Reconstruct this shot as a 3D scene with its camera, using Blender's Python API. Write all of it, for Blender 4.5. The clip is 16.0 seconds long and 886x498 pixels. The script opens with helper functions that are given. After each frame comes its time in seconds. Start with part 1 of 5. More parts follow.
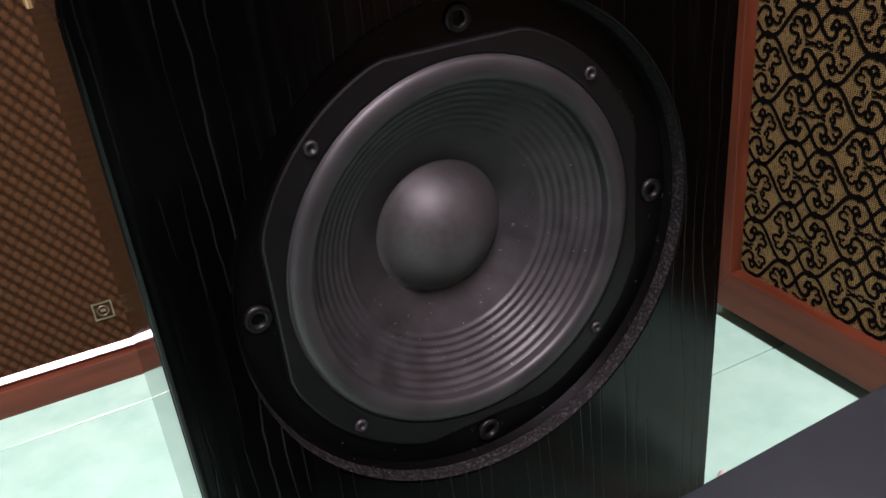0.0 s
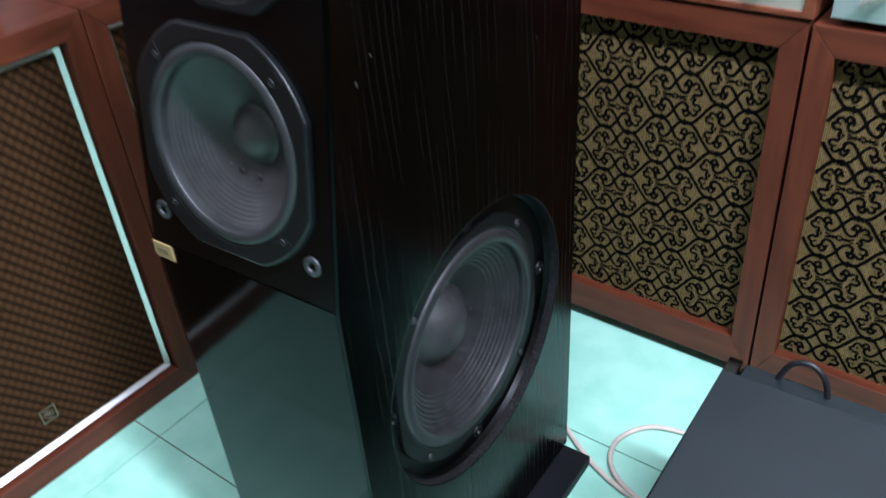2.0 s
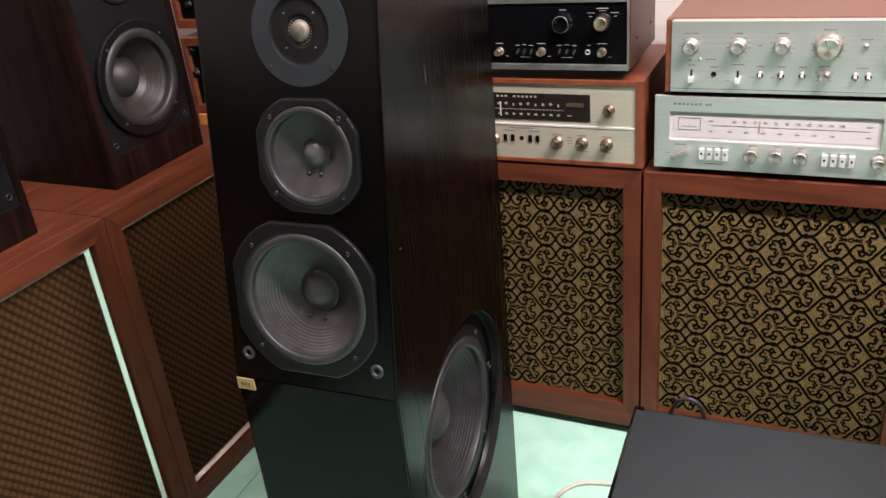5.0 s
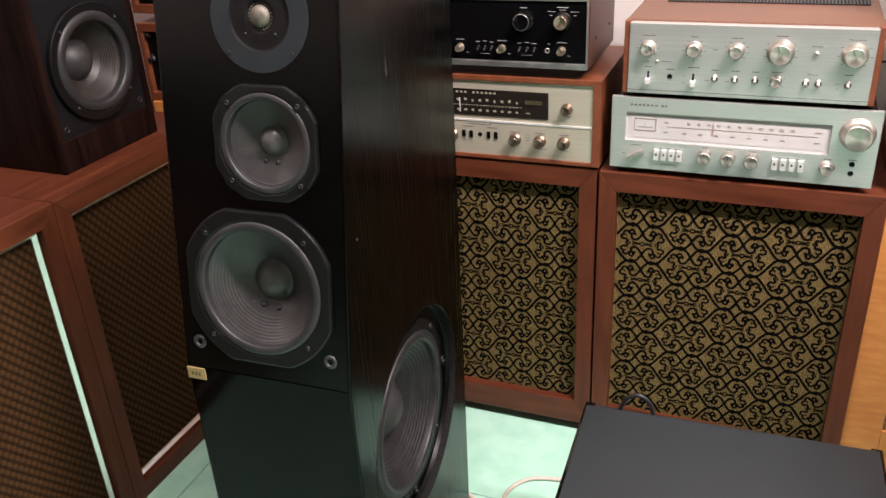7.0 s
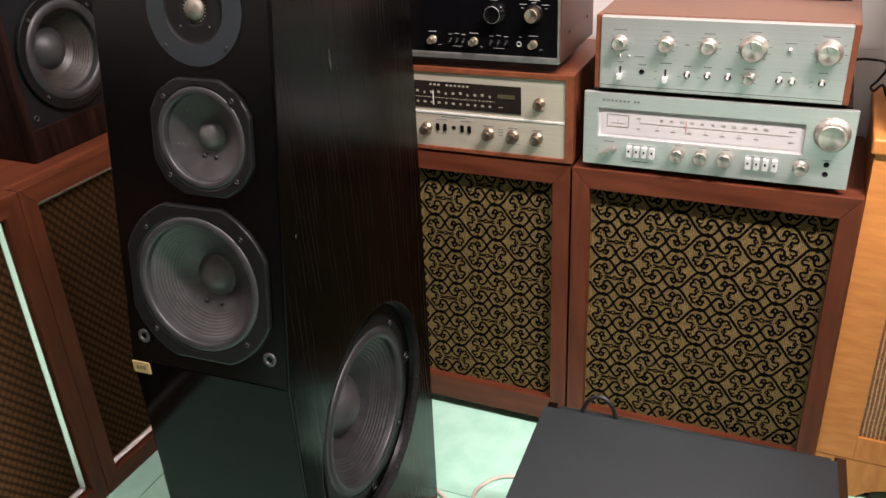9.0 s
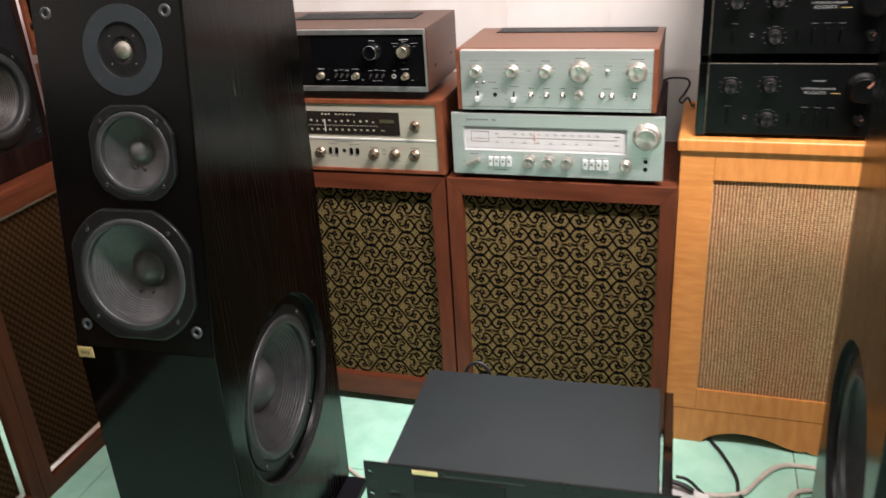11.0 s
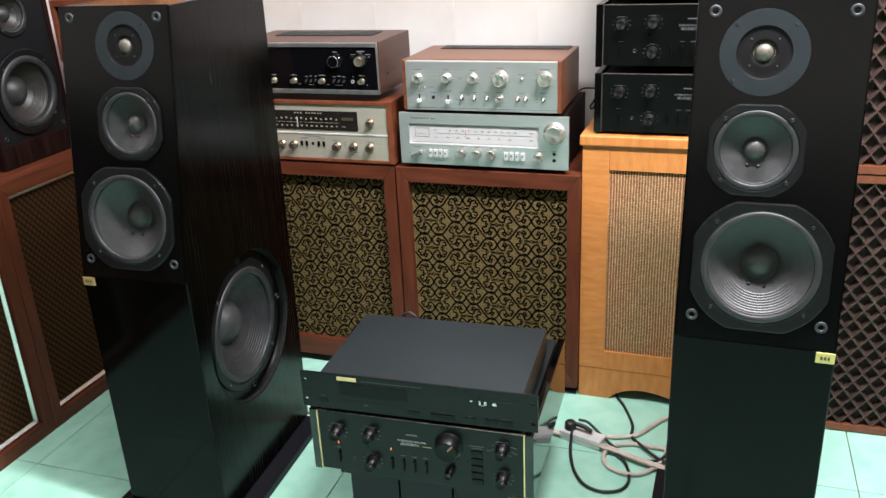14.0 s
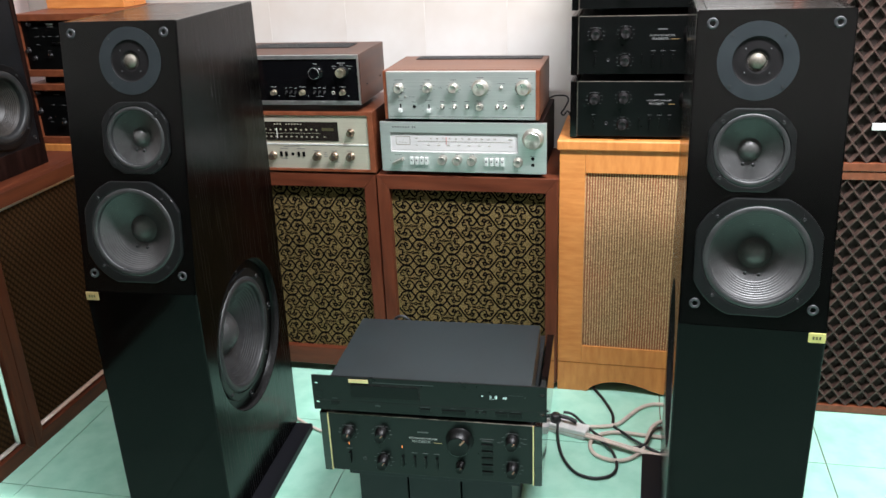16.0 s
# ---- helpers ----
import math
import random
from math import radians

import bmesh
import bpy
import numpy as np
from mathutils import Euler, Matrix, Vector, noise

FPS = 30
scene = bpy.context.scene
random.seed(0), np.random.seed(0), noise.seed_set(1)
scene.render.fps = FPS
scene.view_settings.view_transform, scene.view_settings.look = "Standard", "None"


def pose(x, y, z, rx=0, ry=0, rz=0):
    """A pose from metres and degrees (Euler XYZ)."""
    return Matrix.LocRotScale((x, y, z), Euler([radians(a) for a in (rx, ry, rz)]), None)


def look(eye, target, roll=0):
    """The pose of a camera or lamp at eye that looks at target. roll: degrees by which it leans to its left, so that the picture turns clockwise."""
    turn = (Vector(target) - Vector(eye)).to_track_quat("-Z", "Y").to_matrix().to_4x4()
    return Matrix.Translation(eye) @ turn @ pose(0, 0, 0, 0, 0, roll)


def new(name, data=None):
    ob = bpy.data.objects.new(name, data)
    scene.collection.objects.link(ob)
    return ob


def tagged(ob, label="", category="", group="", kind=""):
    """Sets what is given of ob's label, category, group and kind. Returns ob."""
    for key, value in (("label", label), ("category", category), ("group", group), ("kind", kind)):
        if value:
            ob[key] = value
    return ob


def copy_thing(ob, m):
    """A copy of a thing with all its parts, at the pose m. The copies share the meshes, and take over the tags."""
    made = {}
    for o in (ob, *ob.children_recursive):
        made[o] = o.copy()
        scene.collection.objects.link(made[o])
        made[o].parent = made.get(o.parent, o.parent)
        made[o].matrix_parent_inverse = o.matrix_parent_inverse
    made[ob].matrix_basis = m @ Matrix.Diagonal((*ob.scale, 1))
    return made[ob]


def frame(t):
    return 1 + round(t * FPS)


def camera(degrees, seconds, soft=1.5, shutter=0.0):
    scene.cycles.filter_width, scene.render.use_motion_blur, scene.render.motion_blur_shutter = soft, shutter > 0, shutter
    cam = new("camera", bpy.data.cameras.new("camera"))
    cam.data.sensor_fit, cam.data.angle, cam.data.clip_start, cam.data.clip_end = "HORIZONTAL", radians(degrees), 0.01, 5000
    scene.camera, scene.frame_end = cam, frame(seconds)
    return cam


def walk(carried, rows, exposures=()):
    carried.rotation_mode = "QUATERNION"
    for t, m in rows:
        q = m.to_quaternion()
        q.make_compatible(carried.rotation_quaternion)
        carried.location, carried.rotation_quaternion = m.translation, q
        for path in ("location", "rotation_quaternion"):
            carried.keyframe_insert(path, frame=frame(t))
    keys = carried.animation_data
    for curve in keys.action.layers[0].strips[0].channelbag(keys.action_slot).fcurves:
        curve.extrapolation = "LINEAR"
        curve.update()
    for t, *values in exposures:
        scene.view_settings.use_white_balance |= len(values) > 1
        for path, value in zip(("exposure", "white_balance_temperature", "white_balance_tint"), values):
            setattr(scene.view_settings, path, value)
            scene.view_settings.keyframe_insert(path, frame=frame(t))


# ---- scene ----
cam = camera(55.6, 16.0, shutter=0.5)
PATH = [
    (0, (0.049, -0.175, 0.687), (-1.595, 0.528, -0.209), -6.5),
    (0.5, (0.049, -0.186, 0.712), (-1.549, 0.563, -0.227), -7.5),
    (1, (0.055, -0.243, 0.819), (-1.392, 0.666, -0.22), -8.1),
    (1.5, (0.042, -0.409, 0.964), (-1.123, 0.733, -0.194), -5.3),
    (2, (0.043, -0.547, 1.092), (-1.021, 0.697, -0.058), -5.1),
    (2.5, (0.116, -0.665, 1.196), (-0.952, 0.669, 0.157), -5.5),
    (3, (0.134, -0.763, 1.252), (-0.891, 0.671, 0.307), -5.7),
    (3.5, (0.096, -0.851, 1.275), (-0.852, 0.653, 0.361), -6.5),
    (4, (0.082, -0.901, 1.289), (-0.814, 0.641, 0.385), -7.0),
    (6.5, (0.061, -0.952, 1.284), (-0.66, 0.69, 0.399), -3.5),
    (7, (0.073, -0.946, 1.281), (-0.641, 0.692, 0.382), -3.3),
    (7.5, (0.099, -0.923, 1.282), (-0.621, 0.706, 0.372), -3.2),
    (8, (0.128, -0.895, 1.284), (-0.617, 0.719, 0.366), -3.0),
    (8.2, (0.137, -0.883, 1.285), (-0.62, 0.722, 0.362), -3.0),
    (10.3, (0.229, -0.897, 1.268), (-0.516, 0.721, 0.358), -3.7),
    (10.5, (0.25, -0.972, 1.284), (-0.427, 0.682, 0.387), -3.8),
    (11, (0.309, -1.144, 1.31), (-0.268, 0.582, 0.481), -3.7),
    (11.5, (0.432, -1.251, 1.309), (-0.129, 0.465, 0.447), -3.4),
    (12, (0.57, -1.345, 1.316), (-0.026, 0.382, 0.503), -4.4),
    (12.5, (0.613, -1.411, 1.325), (-0.008, 0.332, 0.565), -4.9),
    (13, (0.624, -1.439, 1.328), (-0.009, 0.315, 0.603), -4.3),
    (13.5, (0.627, -1.455, 1.317), (-0.006, 0.297, 0.587), -3.4),
    (14, (0.626, -1.476, 1.308), (-0.007, 0.269, 0.562), -2.8),
    (14.5, (0.604, -1.511, 1.323), (-0.012, 0.24, 0.58), -2.9),
    (15, (0.546, -1.546, 1.328), (-0.012, 0.226, 0.587), -2.8),
    (15.5, (0.498, -1.572, 1.331), (0.005, 0.22, 0.592), -2.6),
    (16, (0.476, -1.593, 1.332), (0.027, 0.212, 0.596), -2.5),
]
EXPOSURES = [
    (0.0, 0.0, 6650, 42), (1.0, 0.0, 6500, 38), (1.5, 0.0, 5850, 25), (2.0, 0.0, 5300, 15), (2.5, 0.0, 5500, 17), (3.5, 0.0, 6200, 24), (7.0, 0.0, 7000, 27), (8.2, 0.0, 7000, 27),
    (10.5, 0.05, 7000, 24), (11.0, 0.05, 6700, 19), (12.5, 0.08, 6300, 15), (16.0, 0.08, 6100, 12),
]
walk(cam, [(t, look(e, g, r)) for t, e, g, r in PATH], EXPOSURES)

# ---- world and light ----
world = bpy.data.worlds.new("room_light")
scene.world = world
world.use_nodes = True
world.node_tree.nodes["Background"].inputs[0].default_value = (0.9, 0.95, 1.0, 1)
world.node_tree.nodes["Background"].inputs[1].default_value = 0.05


def ceiling_lamp(x, y, z, sx, sy, power, color):
    data = bpy.data.lights.new("ceiling_lamp", "AREA")
    data.shape, data.size, data.size_y = "RECTANGLE", sx, sy
    data.energy, data.color = power, color
    ob = new("ceiling_lamp", data)
    ob.matrix_world = look((x, y, z), (x, y, 0))
    return ob


ceiling_lamp(-0.35, -0.5, 2.74, 1.25, 0.14, 38, (1.0, 0.985, 0.965))
ceiling_lamp(1.05, -0.4, 2.74, 1.25, 0.14, 166, (1.0, 0.985, 0.965))


# ---- materials ----
def nodes_of(name):
    m = bpy.data.materials.new(name)
    m.use_nodes = True
    nt = m.node_tree
    return m, nt, nt.nodes["Principled BSDF"]


def mat(name, col, col2=None, rough=0.5, rough2=None, metal=0.0, stretch=(1, 1, 1), scale=30, detail=4, bump=0.0, bscale=400,
        bstretch=None, coat=0.0, spec=0.5, low=0.35, high=0.65, rand=0.0, dust=0.0):
    """Two colours mixed by a large and a fine noise, with relief from the fine one."""
    m, nt, b = nodes_of(name)
    link = nt.links.new
    tc = nt.nodes.new("ShaderNodeTexCoord")
    mp = nt.nodes.new("ShaderNodeMapping")
    mp.inputs["Scale"].default_value = stretch
    link(tc.outputs["Object"], mp.inputs[0])
    n1 = nt.nodes.new("ShaderNodeTexNoise")
    n1.inputs["Scale"].default_value, n1.inputs["Detail"].default_value = scale, detail
    link(mp.outputs[0], n1.inputs["Vector"])
    ramp = nt.nodes.new("ShaderNodeValToRGB")
    c2 = col2 or tuple(c * 0.8 for c in col)
    ramp.color_ramp.elements[0].position, ramp.color_ramp.elements[1].position = low, high
    ramp.color_ramp.elements[0].color, ramp.color_ramp.elements[1].color = (*c2, 1), (*col, 1)
    link(n1.outputs["Fac"], ramp.inputs[0])
    if rand:
        oi = nt.nodes.new("ShaderNodeObjectInfo")
        hv = nt.nodes.new("ShaderNodeHueSaturation")
        ma = nt.nodes.new("ShaderNodeMapRange")
        ma.inputs["To Min"].default_value, ma.inputs["To Max"].default_value = 1 - rand, 1 + rand
        link(oi.outputs["Random"], ma.inputs["Value"])
        link(ma.outputs[0], hv.inputs["Value"])
        link(ramp.outputs[0], hv.inputs["Color"])
        link(hv.outputs[0], b.inputs["Base Color"])
    else:
        link(ramp.outputs[0], b.inputs["Base Color"])
    if dust:
        dn = nt.nodes.new("ShaderNodeTexNoise")
        dn.inputs["Scale"].default_value, dn.inputs["Detail"].default_value = 330, 1
        link(tc.outputs["Object"], dn.inputs["Vector"])
        dr = nt.nodes.new("ShaderNodeValToRGB")
        dr.color_ramp.elements[0].position, dr.color_ramp.elements[1].position = 0.735, 0.79
        link(dn.outputs["Fac"], dr.inputs[0])
        mx = nt.nodes.new("ShaderNodeMixRGB")
        mx.inputs[2].default_value = (dust, dust, dust, 1)
        link(dr.outputs[0], mx.inputs[0])
        link(ramp.outputs[0], mx.inputs[1])
        link(mx.outputs[0], b.inputs["Base Color"])
    n2 = nt.nodes.new("ShaderNodeTexNoise")
    n2.inputs["Scale"].default_value, n2.inputs["Detail"].default_value = bscale, 3
    mp2 = nt.nodes.new("ShaderNodeMapping")
    mp2.inputs["Scale"].default_value = bstretch or stretch
    link(tc.outputs["Object"], mp2.inputs[0])
    link(mp2.outputs[0], n2.inputs["Vector"])
    mr = nt.nodes.new("ShaderNodeMapRange")
    mr.inputs["To Min"].default_value = rough
    mr.inputs["To Max"].default_value = rough2 if rough2 is not None else min(1, rough * 1.3)
    link(n1.outputs["Fac"], mr.inputs["Value"])
    link(mr.outputs[0], b.inputs["Roughness"])
    b.inputs["Metallic"].default_value = metal
    b.inputs["Coat Weight"].default_value = coat
    b.inputs["Specular IOR Level"].default_value = spec
    if bump:
        bp = nt.nodes.new("ShaderNodeBump")
        bp.inputs["Strength"].default_value, bp.inputs["Distance"].default_value = bump, 0.001
        link(n2.outputs["Fac"], bp.inputs["Height"])
        link(bp.outputs[0], b.inputs["Normal"])
    return m


ASH = mat("black_ash", (0.0017, 0.0016, 0.0017), (0.0003, 0.0003, 0.0003), rough=0.15, rough2=0.25, stretch=(42, 42, 1.5), scale=4.0, bump=0.26,
          bscale=2.4, bstretch=(44, 44, 0.7), detail=8, spec=0.17, low=0.55, high=0.76)


def open_grain(m, pitch, wander, col):
    """Long wavering pores along z, broken here and there, a little lighter than the stained wood."""
    nt = m.node_tree
    link = nt.links.new

    def math_node(op, a, b):
        n = nt.nodes.new("ShaderNodeMath")
        n.operation = op
        for k, v in enumerate((a, b)):
            if isinstance(v, (int, float)):
                n.inputs[k].default_value = v
            else:
                link(v, n.inputs[k])
        return n.outputs[0]

    def noise(stretch, scale, detail):
        mp = nt.nodes.new("ShaderNodeMapping")
        mp.inputs["Scale"].default_value = stretch
        link(tc.outputs["Object"], mp.inputs[0])
        n = nt.nodes.new("ShaderNodeTexNoise")
        n.inputs["Scale"].default_value, n.inputs["Detail"].default_value = scale, detail
        link(mp.outputs[0], n.inputs["Vector"])
        return n.outputs["Fac"]

    tc = nt.nodes.new("ShaderNodeTexCoord")
    sep = nt.nodes.new("ShaderNodeSeparateXYZ")
    link(tc.outputs["Object"], sep.inputs[0])
    across = math_node("MULTIPLY", math_node("ADD", sep.outputs[1], sep.outputs[0]), 1 / pitch)
    bent = math_node("ADD", across, math_node("MULTIPLY", noise((4, 4, 1.1), 1.6, 3), wander))
    bent = math_node("ADD", bent, math_node("MULTIPLY", noise((30, 30, 30), 1.6, 2), 0.22))
    saw = math_node("FRACT", bent, 0.0)
    line = nt.nodes.new("ShaderNodeValToRGB")
    e = line.color_ramp.elements
    e[0].position, e[1].position = 0.86, 0.93
    e[0].color, e[1].color = (0, 0, 0, 1), (1, 1, 1, 1)
    end = e.new(1.0)
    end.color = (0, 0, 0, 1)
    link(saw, line.inputs[0])
    gaps = nt.nodes.new("ShaderNodeValToRGB")
    gaps.color_ramp.elements[0].position, gaps.color_ramp.elements[1].position = 0.42, 0.74
    link(noise((14, 14, 2.2), 3.0, 5), gaps.inputs[0])
    fac = math_node("MULTIPLY", line.outputs[0], gaps.outputs[0])
    b = nt.nodes["Principled BSDF"]
    mix = nt.nodes.new("ShaderNodeMixRGB")
    link(fac, mix.inputs[0])
    link(b.inputs["Base Color"].links[0].from_socket, mix.inputs[1])
    mix.inputs[2].default_value = (*col, 1)
    link(mix.outputs[0], b.inputs["Base Color"])
    dull = math_node("ADD", b.inputs["Roughness"].links[0].from_socket, math_node("MULTIPLY", fac, 0.45))
    link(dull, b.inputs["Roughness"])
    bp = nt.nodes.new("ShaderNodeBump")
    bp.inputs["Strength"].default_value, bp.inputs["Distance"].default_value = 0.3, 0.0006
    bp.invert = True
    link(fac, bp.inputs["Height"])
    link(b.inputs["Normal"].links[0].from_socket, bp.inputs["Normal"])
    link(bp.outputs[0], b.inputs["Normal"])
    return m


open_grain(ASH, 0.0115, 6.0, (0.0050, 0.0048, 0.0048))
LACQUER = mat("black_lacquer", (0.0016, 0.0016, 0.0016), (0.0012, 0.0012, 0.0012), rough=0.05, rough2=0.09, scale=6, bump=0.02, bscale=30, spec=0.5)
TOPBOARD = mat("black_top_board", (0.0022, 0.0021, 0.0021), (0.0014, 0.0013, 0.0013), rough=0.2, rough2=0.32, stretch=(1, 40, 40), scale=6, bump=0.15, bscale=6, spec=0.5, dust=0.08)
BAFFLE = mat("black_baffle", (0.0007, 0.00065, 0.00065), (0.0005, 0.00045, 0.00045), rough=0.20, rough2=0.27, scale=9, bump=0.05, bscale=60, spec=0.30)
GLOSS = mat("black_gloss_panel", (0.0009, 0.0009, 0.0009), (0.0007, 0.0007, 0.0007), rough=0.075, rough2=0.11, scale=5, bump=0.03, bscale=40, spec=0.094)
CUT = mat("black_rough_paint", (0.036, 0.034, 0.034), (0.004, 0.004, 0.004), spec=0.12, rough=0.6, scale=420, bump=0.8, bscale=700, low=0.49, high=0.72)
FRAME = mat("black_moulded_frame", (0.0042, 0.0045, 0.0049), (0.0032, 0.0034, 0.0037), spec=0.34, rough=0.30, rough2=0.4, scale=40, bump=0.1, bscale=900)
BLACKFRAME = mat("black_pressed_frame", (0.0022, 0.0024, 0.0027), (0.0016, 0.0017, 0.002), spec=0.28, rough=0.4, rough2=0.48, scale=40, bump=0.1, bscale=900)
RUBBER = mat("black_rubber_surround", (0.019, 0.0195, 0.020), (0.012, 0.0125, 0.013), rough=0.4, rough2=0.55, scale=30, bump=0.05, bscale=600)
CONE = mat("grey_paper_cone", (0.023, 0.0228, 0.0236), (0.0145, 0.0145, 0.015), rough=0.36, rough2=0.46, scale=60, bump=0.15, bscale=900, dust=0.13, spec=0.36)
FRONTCAP = mat("satin_dust_cap", (0.050, 0.0485, 0.047), (0.037, 0.036, 0.035), rough=0.32, rough2=0.44, scale=200, bump=0.15, bscale=1500, spec=0.6)
CAP = mat("dust_cap", (0.033, 0.033, 0.033), (0.023, 0.023, 0.023), rough=0.38, rough2=0.52, scale=200, bump=0.25, bscale=1500)
SCREW = mat("dark_screw", (0.03, 0.03, 0.032), (0.014, 0.014, 0.014), rough=0.42, metal=0.5, scale=300)
SLATE = mat("slate_baffle", (0.0052, 0.0055, 0.0066), (0.0038, 0.004, 0.0048), rough=0.45, rough2=0.55, scale=30, bump=0.08, bscale=900, spec=0.2)
HOLE = mat("dark_hole", (0.004, 0.004, 0.004), rough=0.8)
GREYRING = mat("grey_plastic_ring", (0.024, 0.0255, 0.028), rough=0.4, scale=80)
TWEET = mat("tweeter_flange", (0.0155, 0.0195, 0.0222), (0.012, 0.0155, 0.018), spec=0.25, rough=0.45, rough2=0.55, scale=20, bump=0.05, bscale=900)
TWIN = mat("tweeter_inner", (0.0075, 0.0066, 0.007), (0.0052, 0.0047, 0.005), spec=0.12, rough=0.55, scale=40)
DOME = mat("titanium_dome", (0.20, 0.182, 0.153), (0.13, 0.117, 0.097), rough=0.55, metal=0.85, scale=150)
GOLD = mat("yellow_badge", (0.62, 0.54, 0.18), (0.55, 0.47, 0.15), rough=0.4, scale=90)
# yellow darkened for the badge in weaker light; also the gold print bar
DIMGOLD = mat("dim_gold", (0.36, 0.245, 0.105), (0.26, 0.17, 0.07), rough=0.4, scale=90)
SUNK = mat("black_recess_board", (0.0011, 0.0011, 0.0011), (0.0008, 0.0008, 0.0008), rough=0.3, rough2=0.4, scale=20, spec=0.16, dust=0.05)
SCUFF = mat("scuffed_wood", (0.10, 0.094, 0.088), (0.03, 0.028, 0.026), rough=0.6, scale=600)
BADGEINK = mat("badge_ink", (0.10, 0.08, 0.03), rough=0.6)
WALNUT = mat("oiled_walnut", (0.125, 0.031, 0.012), (0.064, 0.0145, 0.0056), spec=0.32, rough=0.42, rough2=0.55, stretch=(5, 5, 0.6), scale=9, detail=7, bump=0.2,
             bscale=60, low=0.3, high=0.7)
WALNUT_H = mat("oiled_walnut_across", (0.125, 0.031, 0.012), (0.064, 0.0145, 0.0056), spec=0.32, rough=0.42, rough2=0.55, stretch=(0.6, 5, 5), scale=9, detail=7,
               bump=0.2, bscale=60, low=0.3, high=0.7)
WALNUT_D = mat("oiled_walnut_deep", (0.125, 0.031, 0.012), (0.064, 0.0145, 0.0056), spec=0.32, rough=0.42, rough2=0.55, stretch=(5, 0.6, 5), scale=9, detail=7,
               bump=0.2, bscale=60, low=0.3, high=0.7)
ROSE = mat("dark_rosewood", (0.0165, 0.0070, 0.0054), (0.0046, 0.0021, 0.0018), spec=0.06, rough=0.4, rough2=0.55, stretch=(6, 6, 0.5), scale=10, detail=7, bump=0.15,
           bscale=50)
CASEWOOD = mat("brown_walnut_veneer", (0.165, 0.068, 0.036), (0.105, 0.040, 0.021), rough=0.32, rough2=0.45, stretch=(0.6, 5, 5), scale=10, detail=6, bump=0.1, bscale=60, low=0.25, high=0.75)
CHERRY = mat("reddish_walnut", (0.195, 0.056, 0.0225), (0.112, 0.029, 0.011), rough=0.35, rough2=0.5, stretch=(5, 0.6, 5), scale=10, detail=6, bump=0.1,
             bscale=60, low=0.25, high=0.75)
MAPLE = mat("honey_maple", (0.64, 0.262, 0.068), (0.47, 0.158, 0.034), rough=0.4, rough2=0.5, stretch=(2.2, 2.2, 11.0), scale=7, detail=7, bump=0.08,
            bscale=60, low=0.25, high=0.75)
MAPLE_H = mat("honey_maple_across", (0.64, 0.262, 0.068), (0.47, 0.158, 0.034), rough=0.4, rough2=0.5, stretch=(9.0, 2.2, 2.2), scale=7, detail=7,
              bump=0.08, bscale=60, low=0.25, high=0.75)
ALU = mat("brushed_aluminium", (0.68, 0.695, 0.675), (0.60, 0.615, 0.60), rough=0.30, rough2=0.40, metal=0.75, stretch=(0.3, 1, 60), scale=12, bump=0.03,
          bscale=40)
along = ALU.node_tree.nodes.new("ShaderNodeCombineXYZ")
along.inputs[0].default_value = 1.0
ALU.node_tree.nodes["Principled BSDF"].inputs["Anisotropic"].default_value = 0.7
ALU.node_tree.links.new(along.outputs[0], ALU.node_tree.nodes["Principled BSDF"].inputs["Tangent"])
DULLWALNUT = mat("dull_brown_walnut", (0.085, 0.036, 0.022), (0.045, 0.018, 0.011), rough=0.38, rough2=0.5, stretch=(5, 0.6, 5), scale=10, detail=6, bump=0.1, bscale=60)
POLISHED = mat("polished_trim", (0.86, 0.86, 0.84), (0.78, 0.78, 0.76), rough=0.33, rough2=0.43, metal=1.0, scale=60)
SATINEDGE = mat("satin_metal_edge", (0.52, 0.52, 0.51), (0.42, 0.42, 0.41), rough=0.30, rough2=0.42, metal=0.9, scale=60)
ALUTRIM = mat("aluminium_trim", (0.84, 0.85, 0.83), (0.70, 0.71, 0.69), rough=0.36, rough2=0.46, metal=0.5, stretch=(1, 1, 1), scale=60)


def spun(name, col, col2, rough):
    """Turned metal: round tool marks give fan-shaped highlights."""
    m = mat(name, col, col2, rough=rough, rough2=rough * 1.25, metal=0.92, scale=90)
    nt = m.node_tree
    tg = nt.nodes.new("ShaderNodeTangent")
    tg.direction_type, tg.axis = "RADIAL", "Z"
    b = nt.nodes["Principled BSDF"]
    b.inputs["Anisotropic"].default_value = 0.75
    nt.links.new(tg.outputs[0], b.inputs["Tangent"])
    return m


def paper_cone(name, col, col2, rough, spec, aniso):
    """Pressed paper with fine rings, so that its sheen fans out from the centre."""
    m = mat(name, col, col2, rough=rough, rough2=rough * 1.2, scale=60, bump=0.12, bscale=900, dust=0.13, spec=spec)
    nt = m.node_tree
    tg = nt.nodes.new("ShaderNodeTangent")
    tg.direction_type, tg.axis = "RADIAL", "Z"
    b = nt.nodes["Principled BSDF"]
    b.inputs["Anisotropic"].default_value = aniso
    nt.links.new(tg.outputs[0], b.inputs["Tangent"])
    return m


